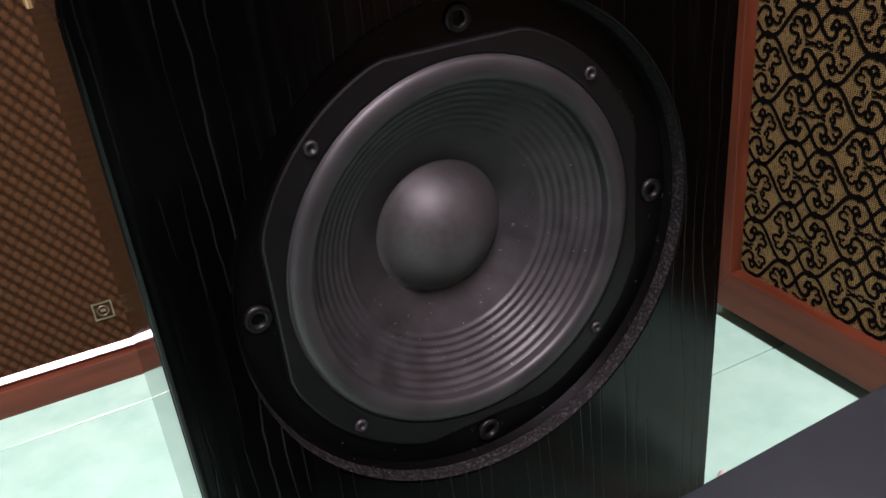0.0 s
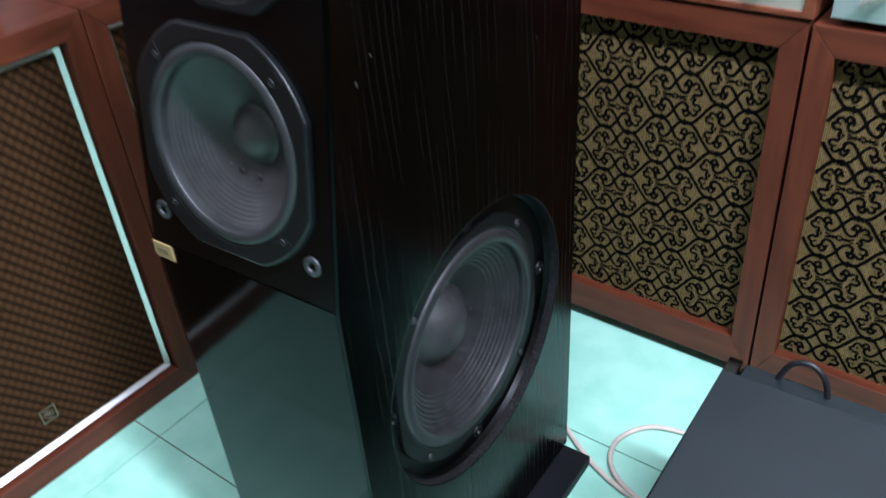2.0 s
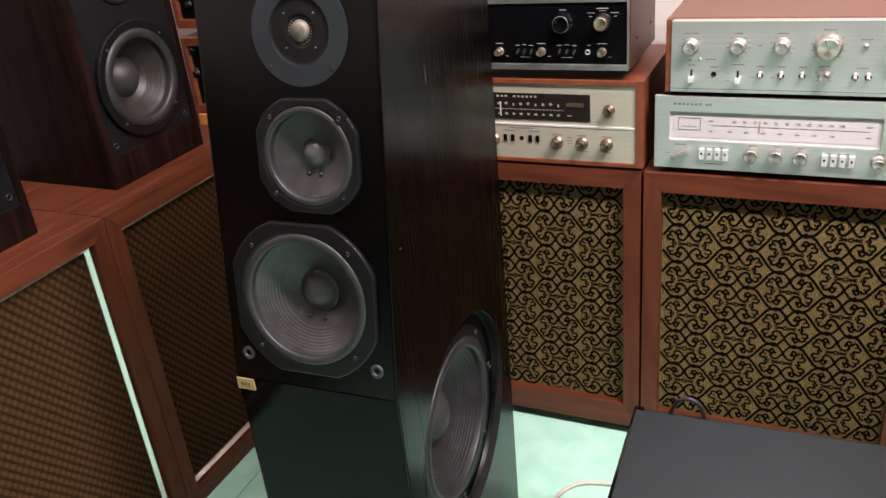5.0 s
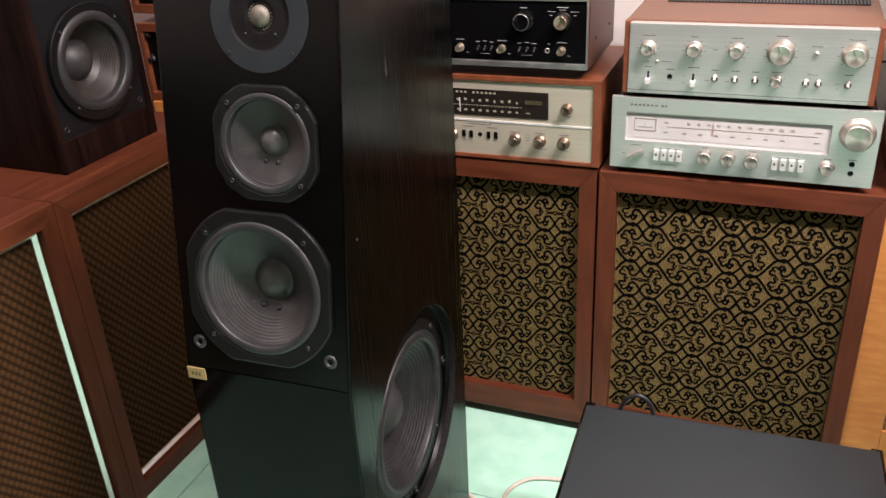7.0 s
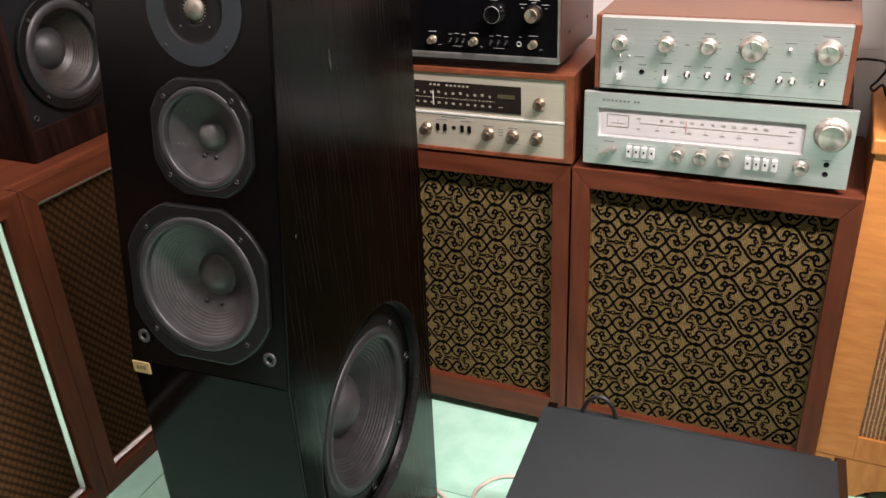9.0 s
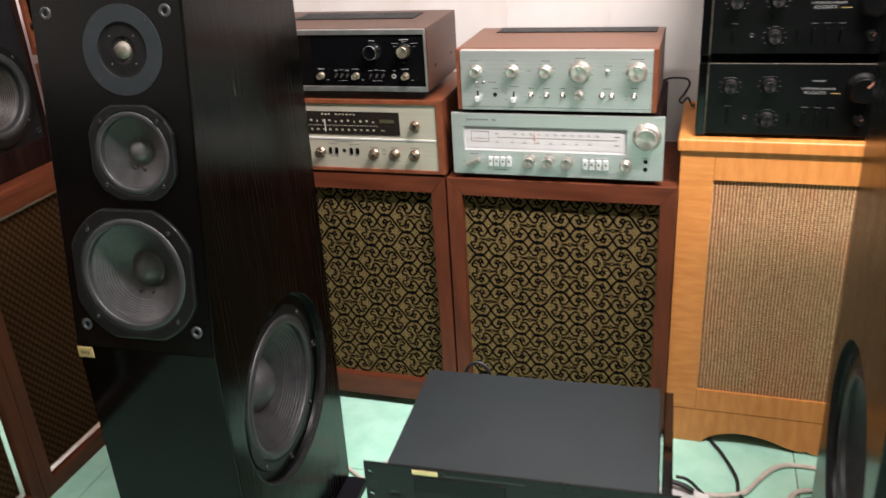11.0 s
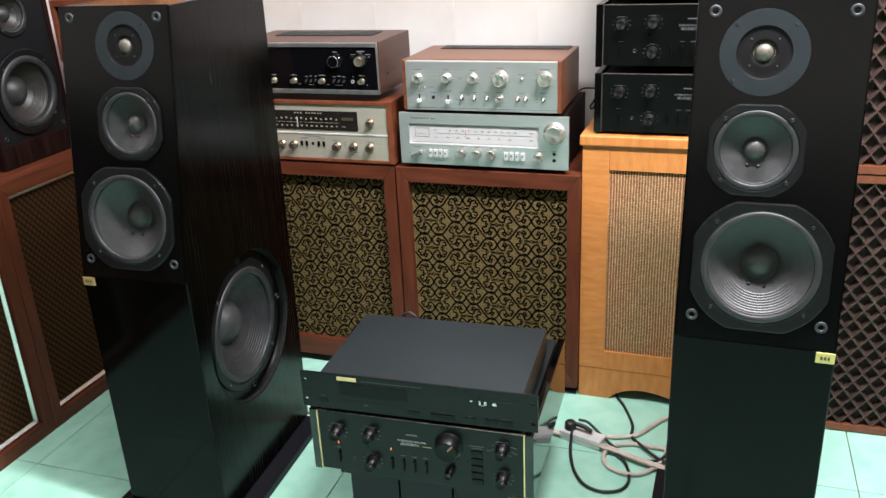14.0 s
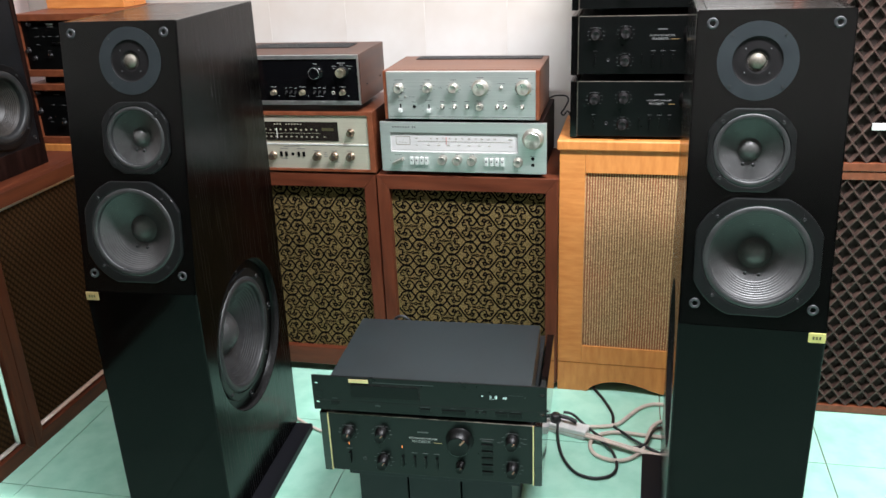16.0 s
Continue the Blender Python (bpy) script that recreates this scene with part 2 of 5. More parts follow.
GREYCONE = paper_cone("mid_grey_paper_cone", (0.025, 0.0244, 0.0246), (0.0175, 0.0172, 0.0174), 0.36, 0.52, 0.75)
BROWNCONE = paper_cone("dark_brown_paper_cone", (0.025, 0.0195, 0.0165), (0.0165, 0.013, 0.0112), 0.38, 0.4, 0.6)
KNOB = spun("turned_aluminium", (0.66, 0.63, 0.57), (0.50, 0.475, 0.42), 0.31)
BRASSY = spun("bronze_knob", (0.27, 0.205, 0.15), (0.16, 0.12, 0.085), 0.28)
BLACKPLATE = mat("black_faceplate", (0.0022, 0.0024, 0.0024), spec=0.22, rough=0.25, rough2=0.32, scale=20, bump=0.02, bscale=800)
GLASSBLACK = mat("black_glass", (0.003, 0.003, 0.0035), rough=0.06, rough2=0.09, scale=10, spec=0.22)
BLACKMETAL = mat("black_painted_metal", (0.0080, 0.0128, 0.0150), (0.0066, 0.0104, 0.0124), spec=0.5, rough=0.33, rough2=0.42, scale=14, bump=0.08, bscale=1400)
BLACKKNOB = mat("black_knob", (0.0022, 0.0021, 0.0022), spec=0.16, rough=0.3, rough2=0.38, scale=90)
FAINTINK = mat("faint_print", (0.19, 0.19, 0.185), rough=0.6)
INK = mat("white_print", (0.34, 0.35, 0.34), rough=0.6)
GREYKNOB = spun("dull_grey_knob", (0.040, 0.037, 0.038), (0.028, 0.026, 0.026), 0.4)
DARKINK = mat("dark_print", (0.15, 0.155, 0.155), rough=0.6)
DIALINK = mat("grey_dial_print", (0.36, 0.345, 0.34), rough=0.5)
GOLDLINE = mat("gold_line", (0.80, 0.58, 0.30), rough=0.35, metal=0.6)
DIALGLASS = mat("silver_dial", (0.54, 0.52, 0.515), (0.48, 0.465, 0.46), rough=0.15, rough2=0.22, scale=9)
DIALBLACK = mat("brown_black_dial", (0.016, 0.013, 0.011), rough=0.15, rough2=0.2, scale=9)
CHAMP = mat("champagne_faceplate", (0.66, 0.62, 0.50), (0.58, 0.54, 0.43), rough=0.38, rough2=0.46, metal=0.6, stretch=(0.3, 1, 60), scale=12)
WHITECABLE = mat("cream_cable", (0.62, 0.52, 0.45), (0.5, 0.42, 0.36), rough=0.5, scale=40)
BLACKCABLE = mat("black_cable", (0.012, 0.012, 0.013), rough=0.42, scale=60)
WHITEPLASTIC = mat("white_plastic", (0.7, 0.69, 0.67), rough=0.35, scale=30)
PLINTH = mat("black_plinth_board", (0.005, 0.005, 0.0075), spec=0.25, rough=0.5, rough2=0.6, scale=30, bump=0.1, bscale=500)
LATTICE = mat("dark_lattice_wood", (0.066, 0.037, 0.028), (0.030, 0.0165, 0.0125), rough=0.45, rough2=0.6, stretch=(4, 4, 4), scale=12, bump=0.15, bscale=120)
DARKCLOTH = mat("dark_cloth", (0.03, 0.018, 0.014), rough=0.9, scale=200, bump=0.3, bscale=800)
GROUT = mat("brown_grout", (0.21, 0.088, 0.06), (0.13, 0.065, 0.048), rough=0.8, scale=20, bump=0.3, bscale=200)
TILE = mat("mint_floor_tile", (0.40, 0.70, 0.56), (0.31, 0.61, 0.475), rough=0.14, rough2=0.26, scale=14, detail=14, bump=0.03, bscale=30, rand=0.03, low=0.3, high=0.6)
PINKWALL = mat("pale_pink_wall", (0.78, 0.66, 0.64), (0.72, 0.60, 0.58), rough=0.6, scale=3)
# two tones of the unseen walls, set for what black panels reflect
DIMWALL = mat("dark_unseen_wall", (0.022, 0.017, 0.014), (0.013, 0.010, 0.008), rough=0.7, scale=3)
SHOPWALL = mat("taupe_wall", (0.54, 0.49, 0.47), (0.46, 0.42, 0.40), rough=0.7, scale=3)
MARBLE = mat("marbled_wall_tile", (0.615, 0.588, 0.560), (0.49, 0.425, 0.37), rough=0.2, rough2=0.3, scale=2.2, detail=7, low=0.32, high=0.60, rand=0.01)
JOINT = mat("wall_joint", (0.72, 0.69, 0.665), rough=0.8, scale=30)
CEIL = mat("white_ceiling", (0.5, 0.5, 0.49), rough=0.8, scale=3)


# ---- mesh helpers ----
def box(bm, x0, y0, z0, x1, y1, z1, bevel=0.0, segs=2):
    r = bmesh.ops.create_cube(bm, size=1, matrix=Matrix.Translation(((x0 + x1) / 2, (y0 + y1) / 2, (z0 + z1) / 2)) @ Matrix.Diagonal((x1 - x0, y1 - y0, z1 - z0, 1)))
    if bevel:
        ed = list({e for v in r["verts"] for e in v.link_edges})
        bmesh.ops.bevel(bm, geom=ed, offset=bevel, segments=segs, affect="EDGES", profile=0.5)
    return bm


def bx(*a, **k):
    return box(bmesh.new(), *a, **k)


def lathe(profile, segs=48, m=None, bm=None, close=False):
    """Turn (radius, height) pairs round the z axis."""
    bm = bm or bmesh.new()
    rings = []
    for r, z in profile:
        if r < 1e-6:
            rings.append([bm.verts.new((0, 0, z))])
        else:
            rings.append([bm.verts.new((r * math.cos(2 * math.pi * i / segs), r * math.sin(2 * math.pi * i / segs), z)) for i in range(segs)])
    made = [v for r in rings for v in r]
    for a, b in zip(rings, rings[1:]):
        for i in range(segs):
            j = (i + 1) % segs
            if len(a) == 1 and len(b) == 1:
                continue
            if len(a) == 1:
                f = bm.faces.new((a[0], b[i], b[j]))
            elif len(b) == 1:
                f = bm.faces.new((a[i], b[0], a[j]))
            else:
                f = bm.faces.new((a[i], b[i], b[j], a[j]))
            f.smooth = True
    if m is not None:
        bmesh.ops.transform(bm, matrix=m, verts=made)
    return bm


def circle(cx, cy, r, n=64, ph=0.0):
    return [(cx + r * math.cos(2 * math.pi * i / n + ph), cy + r * math.sin(2 * math.pi * i / n + ph)) for i in range(n)]


def rect(x0, y0, x1, y1):
    return [(x0, y0), (x1, y0), (x1, y1), (x0, y1)]


def plate(outer, holes, z0, z1, m=None, bm=None):
    """A flat plate in x, y with holes through it, from z0 to z1."""
    bm = bm or bmesh.new()
    made = []
    levels = []
    for z in (z0, z1):
        loops, edges = [], []
        for loop in (outer, *holes):
            vs = [bm.verts.new((x, y, z)) for x, y in loop]
            made += vs
            loops.append(vs)
            edges += [bm.edges.new((vs[i], vs[(i + 1) % len(vs)])) for i in range(len(vs))]
        bmesh.ops.triangle_fill(bm, edges=edges, use_beauty=True, normal=(0, 0, 1 if z == z1 else -1))
        levels.append(loops)
    for a, b in zip(*levels):
        n = len(a)
        for i in range(n):
            bm.faces.new((a[i], a[(i + 1) % n], b[(i + 1) % n], b[i]))
    bmesh.ops.recalc_face_normals(bm, faces=bm.faces)
    if m is not None:
        bmesh.ops.transform(bm, matrix=m, verts=made)
    return bm


def prism(pts, a, b, axis="x"):
    """Extrude an outline given in the other two axes."""
    bm = bmesh.new()
    def at(p, h):
        return {"x": (h, p[0], p[1]), "y": (p[0], h, p[1]), "z": (p[0], p[1], h)}[axis]
    lo = [bm.verts.new(at(p, a)) for p in pts]
    hi = [bm.verts.new(at(p, b)) for p in pts]
    bm.faces.new(lo)
    bm.faces.new(hi)
    for i in range(len(pts)):
        j = (i + 1) % len(pts)
        bm.faces.new((lo[i], lo[j], hi[j], hi[i]))
    bmesh.ops.recalc_face_normals(bm, faces=bm.faces)
    return bm


def soften(bm, w=0.002, segs=2, angle=30):
    ed = [e for e in bm.edges if len(e.link_faces) == 2 and e.calc_face_angle(0) > radians(angle)]
    bmesh.ops.bevel(bm, geom=ed, offset=w, segments=segs, affect="EDGES", profile=0.5)
    return bm


def tube(points, r, sides=10, bm=None, steps=8):
    """A round cable through the points, smoothed."""
    bm = bm or bmesh.new()
    P = [Vector(p) for p in points]
    path = []
    for i in range(len(P) - 1):
        a, b = P[i], P[i + 1]
        p0, p3 = P[max(0, i - 1)], P[min(len(P) - 1, i + 2)]
        for s in range(steps):
            t = s / steps
            path.append(0.5 * ((2 * a) + (b - p0) * t + (2 * p0 - 5 * a + 4 * b - p3) * t * t + (3 * a - p0 - 3 * b + p3) * t ** 3))
    path.append(P[-1])
    rings = []
    for i, p in enumerate(path):
        d = (path[min(i + 1, len(path) - 1)] - path[max(i - 1, 0)]).normalized()
        s = d.cross(Vector((0, 0, 1)))
        s = s.normalized() if s.length > 1e-4 else Vector((1, 0, 0))
        u = s.cross(d)
        rings.append([bm.verts.new(p + r * (math.cos(2 * math.pi * k / sides) * s + math.sin(2 * math.pi * k / sides) * u)) for k in range(sides)])
    for a, b in zip(rings, rings[1:]):
        for k in range(sides):
            bm.faces.new((a[k], a[(k + 1) % sides], b[(k + 1) % sides], b[k])).smooth = True
    bm.faces.new(rings[0])
    bm.faces.new(rings[-1][::-1])
    return bm


def mesh_of(name, bm, material):
    me = bpy.data.meshes.new(name)
    bm.to_mesh(me)
    bm.free()
    me.materials.append(material)
    return me


def part(name, bm, material, parent=None, label="", m=None):
    ob = new(name, bm if isinstance(bm, bpy.types.Mesh) else mesh_of(name, bm, material))
    if parent is not None:
        ob.parent = parent
    if m is not None:
        ob.matrix_basis = m
    if label:
        ob["label"] = label
    return ob


def thing(name, m, label, category, group="", kind=""):
    ob = new(name)
    ob.matrix_basis = m
    return tagged(ob, label, category, group, kind)


def structure(name, bm, material, label, category="structure"):
    return tagged(part(name, bm, material), label, category, "", "structure")


def lettering(text, size, material, parent, m, name="lettering", align="CENTER"):
    cu = bpy.data.curves.new(name, "FONT")
    cu.body, cu.size, cu.align_x, cu.align_y, cu.extrude = text, size, align, "CENTER", 0.0002
    tmp = new(name, cu)
    me = bpy.data.meshes.new_from_object(tmp.evaluated_get(bpy.context.evaluated_depsgraph_get()))
    bpy.data.objects.remove(tmp)
    me.materials.clear()
    me.materials.append(material)
    return part(name, me, material, parent, m=m)


FACE = Matrix.Rotation(radians(90), 4, "X")      # x across, y up, z towards the viewer (-y)


def facing(x, y, z):
    return Matrix.Translation((x, y, z)) @ FACE


# ---- room ----
WALL_Y, WALL_X = 0.93, -1.54
structure("ground_slab", bx(-1.7, -2.85, -0.12, 3.0, 1.0, -0.004), GROUT, "brown grout bed between the floor tiles", "floor")
wall_n = structure("wall_north", bx(-1.7, WALL_Y - 0.0022, -0.1, 3.0, WALL_Y + 0.15, 2.8), JOINT, "white marbled tile back wall", "wall")
structure("wall_west", bx(WALL_X - 0.15, -0.6, -0.1, WALL_X, WALL_Y, 2.8), PINKWALL, "pale pinkish painted side wall", "wall")
# unseen walls added to shape reflections: dark up to this height, taupe above
DARK_TO = 1.15
for name, x0, y0, x1, y1 in (("wall_west_rear", WALL_X - 0.15, -2.7, WALL_X, -0.602), ("wall_east", 2.6, -2.7, 2.75, WALL_Y), ("wall_south", -1.7, -2.85, 2.75, -2.702)):
    structure(name, bx(x0, y0, DARK_TO + 0.001, x1, y1, 2.8), SHOPWALL, "plain taupe upper wall, unseen, added for reflections", "wall")
    structure(name + "_dark_base", bx(x0, y0, -0.1, x1, y1, DARK_TO), DIMWALL, "plain dark lower wall, unseen, added to keep reflections dark", "wall")
structure("ceiling", bx(-1.7, -2.85, 2.8, 2.75, 1.1, 2.9), CEIL, "plain white ceiling", "ceiling")


# ---- loudspeaker drivers ----
def octagon(r, cut, n=4, ph=45):
    """A round frame with flat chamfers between its corners."""
    pts = []
    for i in range(96):
        a = 2 * math.pi * i / 96
        d = min(abs((a - radians(ph) - k * math.pi / (n / 2) + math.pi) % (2 * math.pi) - math.pi) for k in range(n))
        lim = cut / max(0.2, math.cos(d)) if d < 1.0 else 9
        pts.append((min(r, lim) * math.cos(a), min(r, lim) * math.sin(a)))
    return pts


def screw_mesh(r):
    return lathe([(0, 0.0002), (r * 0.45, 0.0002), (r * 0.5, r * 0.45), (r * 0.92, r * 0.45), (r, 0.0), (r, -r * 0.6)], 16)


SCREW_ME = mesh_of("screw", screw_mesh(0.0052), SCREW)
SCREW_SMALL = mesh_of("screw", screw_mesh(0.0034), SCREW)
SCREW_TINY = mesh_of("screw", screw_mesh(0.0024), SCREW)


def cone_driver(parent, name, r, m, flat=0.955, depth=0.035, surround=(0.87, 0.72), cap=0.30, ribs=7, screws=4, ph=45, ribspan=(0.62, 0.95), flange=0.004, flats=4, at=0.90,
                label="", capmat=None, conemat=None, framemat=None, leads=False, curve=0.85, ribh=0.0009, dome=0.58, notch=False):
    """One driver: moulded frame, rubber surround, ribbed cone, dust cap and screws; z points out of the front."""
    body = part(name, soften(plate(octagon(r, r * flat, flats, 0), [circle(0, 0, r * surround[0] + 0.001, 72)], -0.004, flange), 0.0022, 2, 50), framemat or FRAME, parent, label, m)
    ro, ri = r * surround[0] + 0.001, r * surround[1]
    mid, hw = (ro + ri) / 2, (ro - ri) / 2
    prof = [(ro, -0.004), (ro, flange - 0.001)] + [(mid + hw * 0.97 * math.cos(a), flange - 0.002 + hw * 0.55 * math.sin(a)) for a in [math.pi * k / 10 for k in range(11)]] + [(ri, -0.003)]
    part("surround", lathe(prof, 72), RUBBER, body)
    rc = r * cap
    prof = []
    n = 90
    for k in range(n + 1):
        f = k / n
        rr = ri + (rc * 0.92 - ri) * f
        z = -0.003 - depth * (f ** curve)
        q = (rr - rc) / (ri - rc)
        if ribspan[0] < q < ribspan[1]:
            z += ribh * (0.5 - 0.5 * math.cos(2 * math.pi * ribs * (q - ribspan[0]) / (ribspan[1] - ribspan[0])))
        prof.append((rr, z))
    part("cone", lathe(prof, 72), conemat or CONE, body)
    zc = -0.003 - depth * (1 - 0.0) ** 0.85 * 0.96
    hcap = rc * dome
    prof = [(rc * 1.03, zc - 0.0004), (rc * 1.01, zc + 0.0006)] + [(rc * (1 - k / 12), zc + 0.0006 + hcap * (1 - (1 - k / 12) ** 2.3)) for k in range(13)]
    part("dust_cap", lathe(prof, 48), capmat or CAP, body)
    for a in (-112, -76) if leads else ():
        a = radians(a)
        zr = -0.003 - depth * ((ri - rc * 1.38) / (ri - rc * 0.92)) ** curve
        part("lead_rivet", lathe([(0.0034, -0.001), (0.0032, 0.0012), (0, 0.0024)], 12), SCREW, body, m=Matrix.Translation((rc * 1.38 * math.cos(a), rc * 1.38 * math.sin(a), zr)))
    for k in range(screws):
        a = radians(ph + 360 / screws * k)
        if notch:
            seat = [(0.0058 * math.cos(b), 0.0058 * math.sin(b)) for b in [math.pi / 2 + math.pi * q / 8 for q in range(9)]] + [(0.0095, -0.0075), (0.0095, 0.0075)]
            part("screw_seat", plate(seat, [], flange - 0.001, flange + 0.0007, Matrix.Rotation(a, 4, "Z") @ Matrix.Translation((r * at, 0, 0))), FRAME, body)
        part("screw", SCREW_SMALL if r < 0.13 else SCREW_ME, SCREW, body, m=Matrix.Translation((r * at * math.cos(a), r * at * math.sin(a), flange)))
    return body


def tweeter(parent, m):
    fl = part("tweeter", plate(circle(0, 0, 0.0660, 72), [circle(0, 0, 0.0412, 64)], -0.003, 0.002), TWEET, parent, "grey round tweeter plate with a metal dome", m)
    part("waveguide", lathe([(0.0413, 0.002), (0.0409, -0.0002), (0.038, -0.0009), (0.030, -0.0006), (0.022, 0.0), (0.0185, 0.0), (0.0172, -0.002), (0, -0.004)], 64), TWIN, fl)
    prof = [(0.0172, -0.0075), (0.0166, -0.004), (0.0145, -0.003)] + [(0.0135 * math.cos(a), -0.003 + 0.009 * math.sin(a)) for a in [math.pi / 2 * k / 8 for k in range(9)]]
    prof[-1] = (0, 0.006)
    part("dome", lathe(prof, 40), DOME, fl)
    ring = bmesh.new()
    for k in range(24):
        a = 2 * math.pi * k / 24
        bmesh.ops.create_icosphere(ring, subdivisions=1, radius=0.0014, matrix=Matrix.Translation((0.0156 * math.cos(a), 0.0156 * math.sin(a), -0.0028)))
    part("dome_ring", ring, DOME, fl, "ring of small metal beads")
    for k in range(4):
        a = radians(45 + 90 * k)
        part("screw", SCREW_TINY, SCREW, fl, m=Matrix.Translation((0.0605 * math.cos(a), 0.0605 * math.sin(a), 0.002)))
        part("pin", lathe([(0, 0.001), (0.0016, 0.001), (0.0016, -0.004)], 10), GREYRING, fl, m=Matrix.Translation((0.0285 * math.cos(a), 0.0285 * math.sin(a), -0.0008)))
    return fl


# ---- tower loudspeakers ----
KZ, LEAN, TW, TOPV = 0.621, 9.7, 0.127, 0.552


def grommet():
    return lathe([(0.0045, -0.012), (0.0045, 0.0015), (0.0058, 0.0026), (0.0085, 0.0026), (0.0098, 0.0014), (0.0098, -0.001)], 24)


GROM = mesh_of("grille_socket", grommet(), GREYRING)
GROM_DARK = mesh_of("grille_socket", grommet(), BLACKFRAME)


def tower(m, side, label):
    """side: 1 with the large bass driver in the flank towards +x, -1 towards -x."""
    t = thing("tower_loudspeaker", m, label, "loudspeaker", "pair of tower loudspeakers")
    sl, cl = math.sin(radians(LEAN)), math.cos(radians(LEAN))
    topy, topz = TOPV * sl, KZ + TOPV * cl
    by0, by1 = 0.450, 0.478
    ft = 0.0008
    prof = [(ft, 0.022), (ft, KZ), (topy + ft, topz), (by1, topz), (by0, 0.022)]
    wy, wz, wr = 0.2295, 0.4125, 0.1825
    th = 0.019
    # flanks: the outline in (y, z), thickness in x
    YZ = Matrix(((0, 0, 1, 0), (1, 0, 0, 0), (0, 1, 0, 0), (0, 0, 0, 1)))
    part("side_panel", soften(plate(prof, [circle(wy, wz, wr, 96)], TW - th, TW, YZ), 0.0026, 3, 40) if side > 0 else soften(plate(prof, [], TW - th, TW, YZ), 0.0026, 3), ASH, t,
         "black ash side panel with visible grain")
    part("side_panel", soften(plate(prof, [circle(wy, wz, wr, 96)], -TW, -TW + th, YZ), 0.0026, 3, 40) if side < 0 else soften(plate(prof, [], -TW, -TW + th, YZ), 0.0026, 3), ASH, t)
    e = TW - th
    part("top_panel", bx(-e, topy + 0.0135, topz - 0.02, e, by1 - 0.001, topz - 0.0005), TOPBOARD, t)
    part("back_panel", prism([(by0 - 0.021, 0.022), (by0 - 0.001, 0.022), (by1 - 0.001, topz - 0.021), (by1 - 0.021, topz - 0.021)], -e, e), ASH, t)
    part("bottom_panel", bx(-e, 0.021, 0.022, e, by0 - 0.022, 0.04), ASH, t)
    part("front_panel", bx(-TW + 0.003, 0.0, 0.022, TW - 0.003, 0.012, KZ - 0.0008, bevel=0.0008), GLOSS, t, "glossy plain black lower front")
    # sloping baffle, with its own axes: x across, y up the slope, z out
    B = Matrix.Translation((0, 0.0, KZ)) @ Matrix.Rotation(radians(-LEAN), 4, "X") @ FACE
    off = 0.0235 * side
    tv, mv = (0.4765, 0.3245) if side > 0 else (0.469, 0.3185)
    holes = [circle(off, tv, 0.052, 48), circle(off, mv, 0.067, 48), circle(0, 0.1300, 0.099, 64)]
    part("baffle", plate(rect(-TW + 0.003, 0.0005, TW - 0.003, TOPV + 0.0015), holes, -0.0118, 0, B), BAFFLE, t, "satin black sloping baffle")
    tweeter(t, B @ Matrix.Translation((off, tv, 0.0)))
    cone_driver(t, "midrange_driver", 0.078, B @ Matrix.Translation((off, mv, 0)), depth=0.0145, cap=0.255, ribs=1, ribspan=(0.97, 0.99), surround=(0.80, 0.69), flat=0.925, flange=0.007, at=0.885, leads=True, notch=True, curve=0.95, conemat=GREYCONE, capmat=FRONTCAP, label="small midrange driver with dark cone")
    cone_driver(t, "bass_midrange_driver", 0.1148, B @ Matrix.Translation((0, 0.1300, 0)), depth=0.036, cap=0.25, ribs=8, ribspan=(0.40, 0.98), surround=(0.80, 0.70), flat=0.925, flange=0.007, at=0.885, leads=True, notch=True, curve=0.95, ribh=0.0003, conemat=GREYCONE, capmat=FRONTCAP, label="ribbed grey cone driver")
    for x, y in ((-0.1, 0.04), (0.1, 0.04), (-0.1, 0.531), (0.1, 0.531)):
        part("grille_socket", GROM, GREYRING, t, m=B @ Matrix.Translation((x, y, 0)))
    # both badges are yellow; the left one's weaker light is in its colour
    bdg = part("badge", bx(-0.0145, -0.002, -0.0095, 0.0145, 0.0, 0.0095, bevel=0.0006), DIMGOLD if side > 0 else GOLD, t, "small yellow maker's badge, darkened as in weaker light" if side > 0 else "small yellow maker's badge", Matrix.Translation((-0.1115 * side, 0.0, KZ - 0.011)))
    for k in range(3):
        part("badge_bar", bx(-0.0075 + k * 0.0055, -0.0025, -0.003, -0.004 + k * 0.0055, -0.0019, 0.003), BADGEINK, bdg)
    # bass driver sunk in the flank
    S = Matrix.Translation((side * (TW - th - 0.001), wy, wz)) @ Matrix.Rotation(radians(90 * side), 4, "Z") @ FACE
    part("sunk_board", plate(rect(-0.21, -0.21, 0.19, 0.21), [circle(0, 0, 0.141, 72)], -0.016, 0, S), SUNK, t)
    part("cutout_ring", lathe([(wr + 0.0005, th + 0.0006), (wr - 0.001, th - 0.003), (wr - 0.0016, th - 0.0105)], 96, S), CUT, t, "rough black edge of the round cut-out")
    part("cutout_wall", lathe([(wr - 0.0016, th - 0.0106), (wr - 0.0022, 0.006), (wr - 0.004, 0.001)], 96, S), SUNK, t)
    D = S @ Matrix.Translation((-0.003, 0, 0))
    wf = cone_driver(t, "bass_driver", 0.160, D, flat=0.94, depth=0.046, cap=0.335, ribs=7, screws=4, ph=45, ribspan=(0.42, 0.97), surround=(0.871, 0.76), flange=0.005, flats=4, at=0.945, framemat=BLACKFRAME,
                     label="large ribbed black bass driver set in the flank")
    for k in range(4):
        a = radians(90 * k - 1)
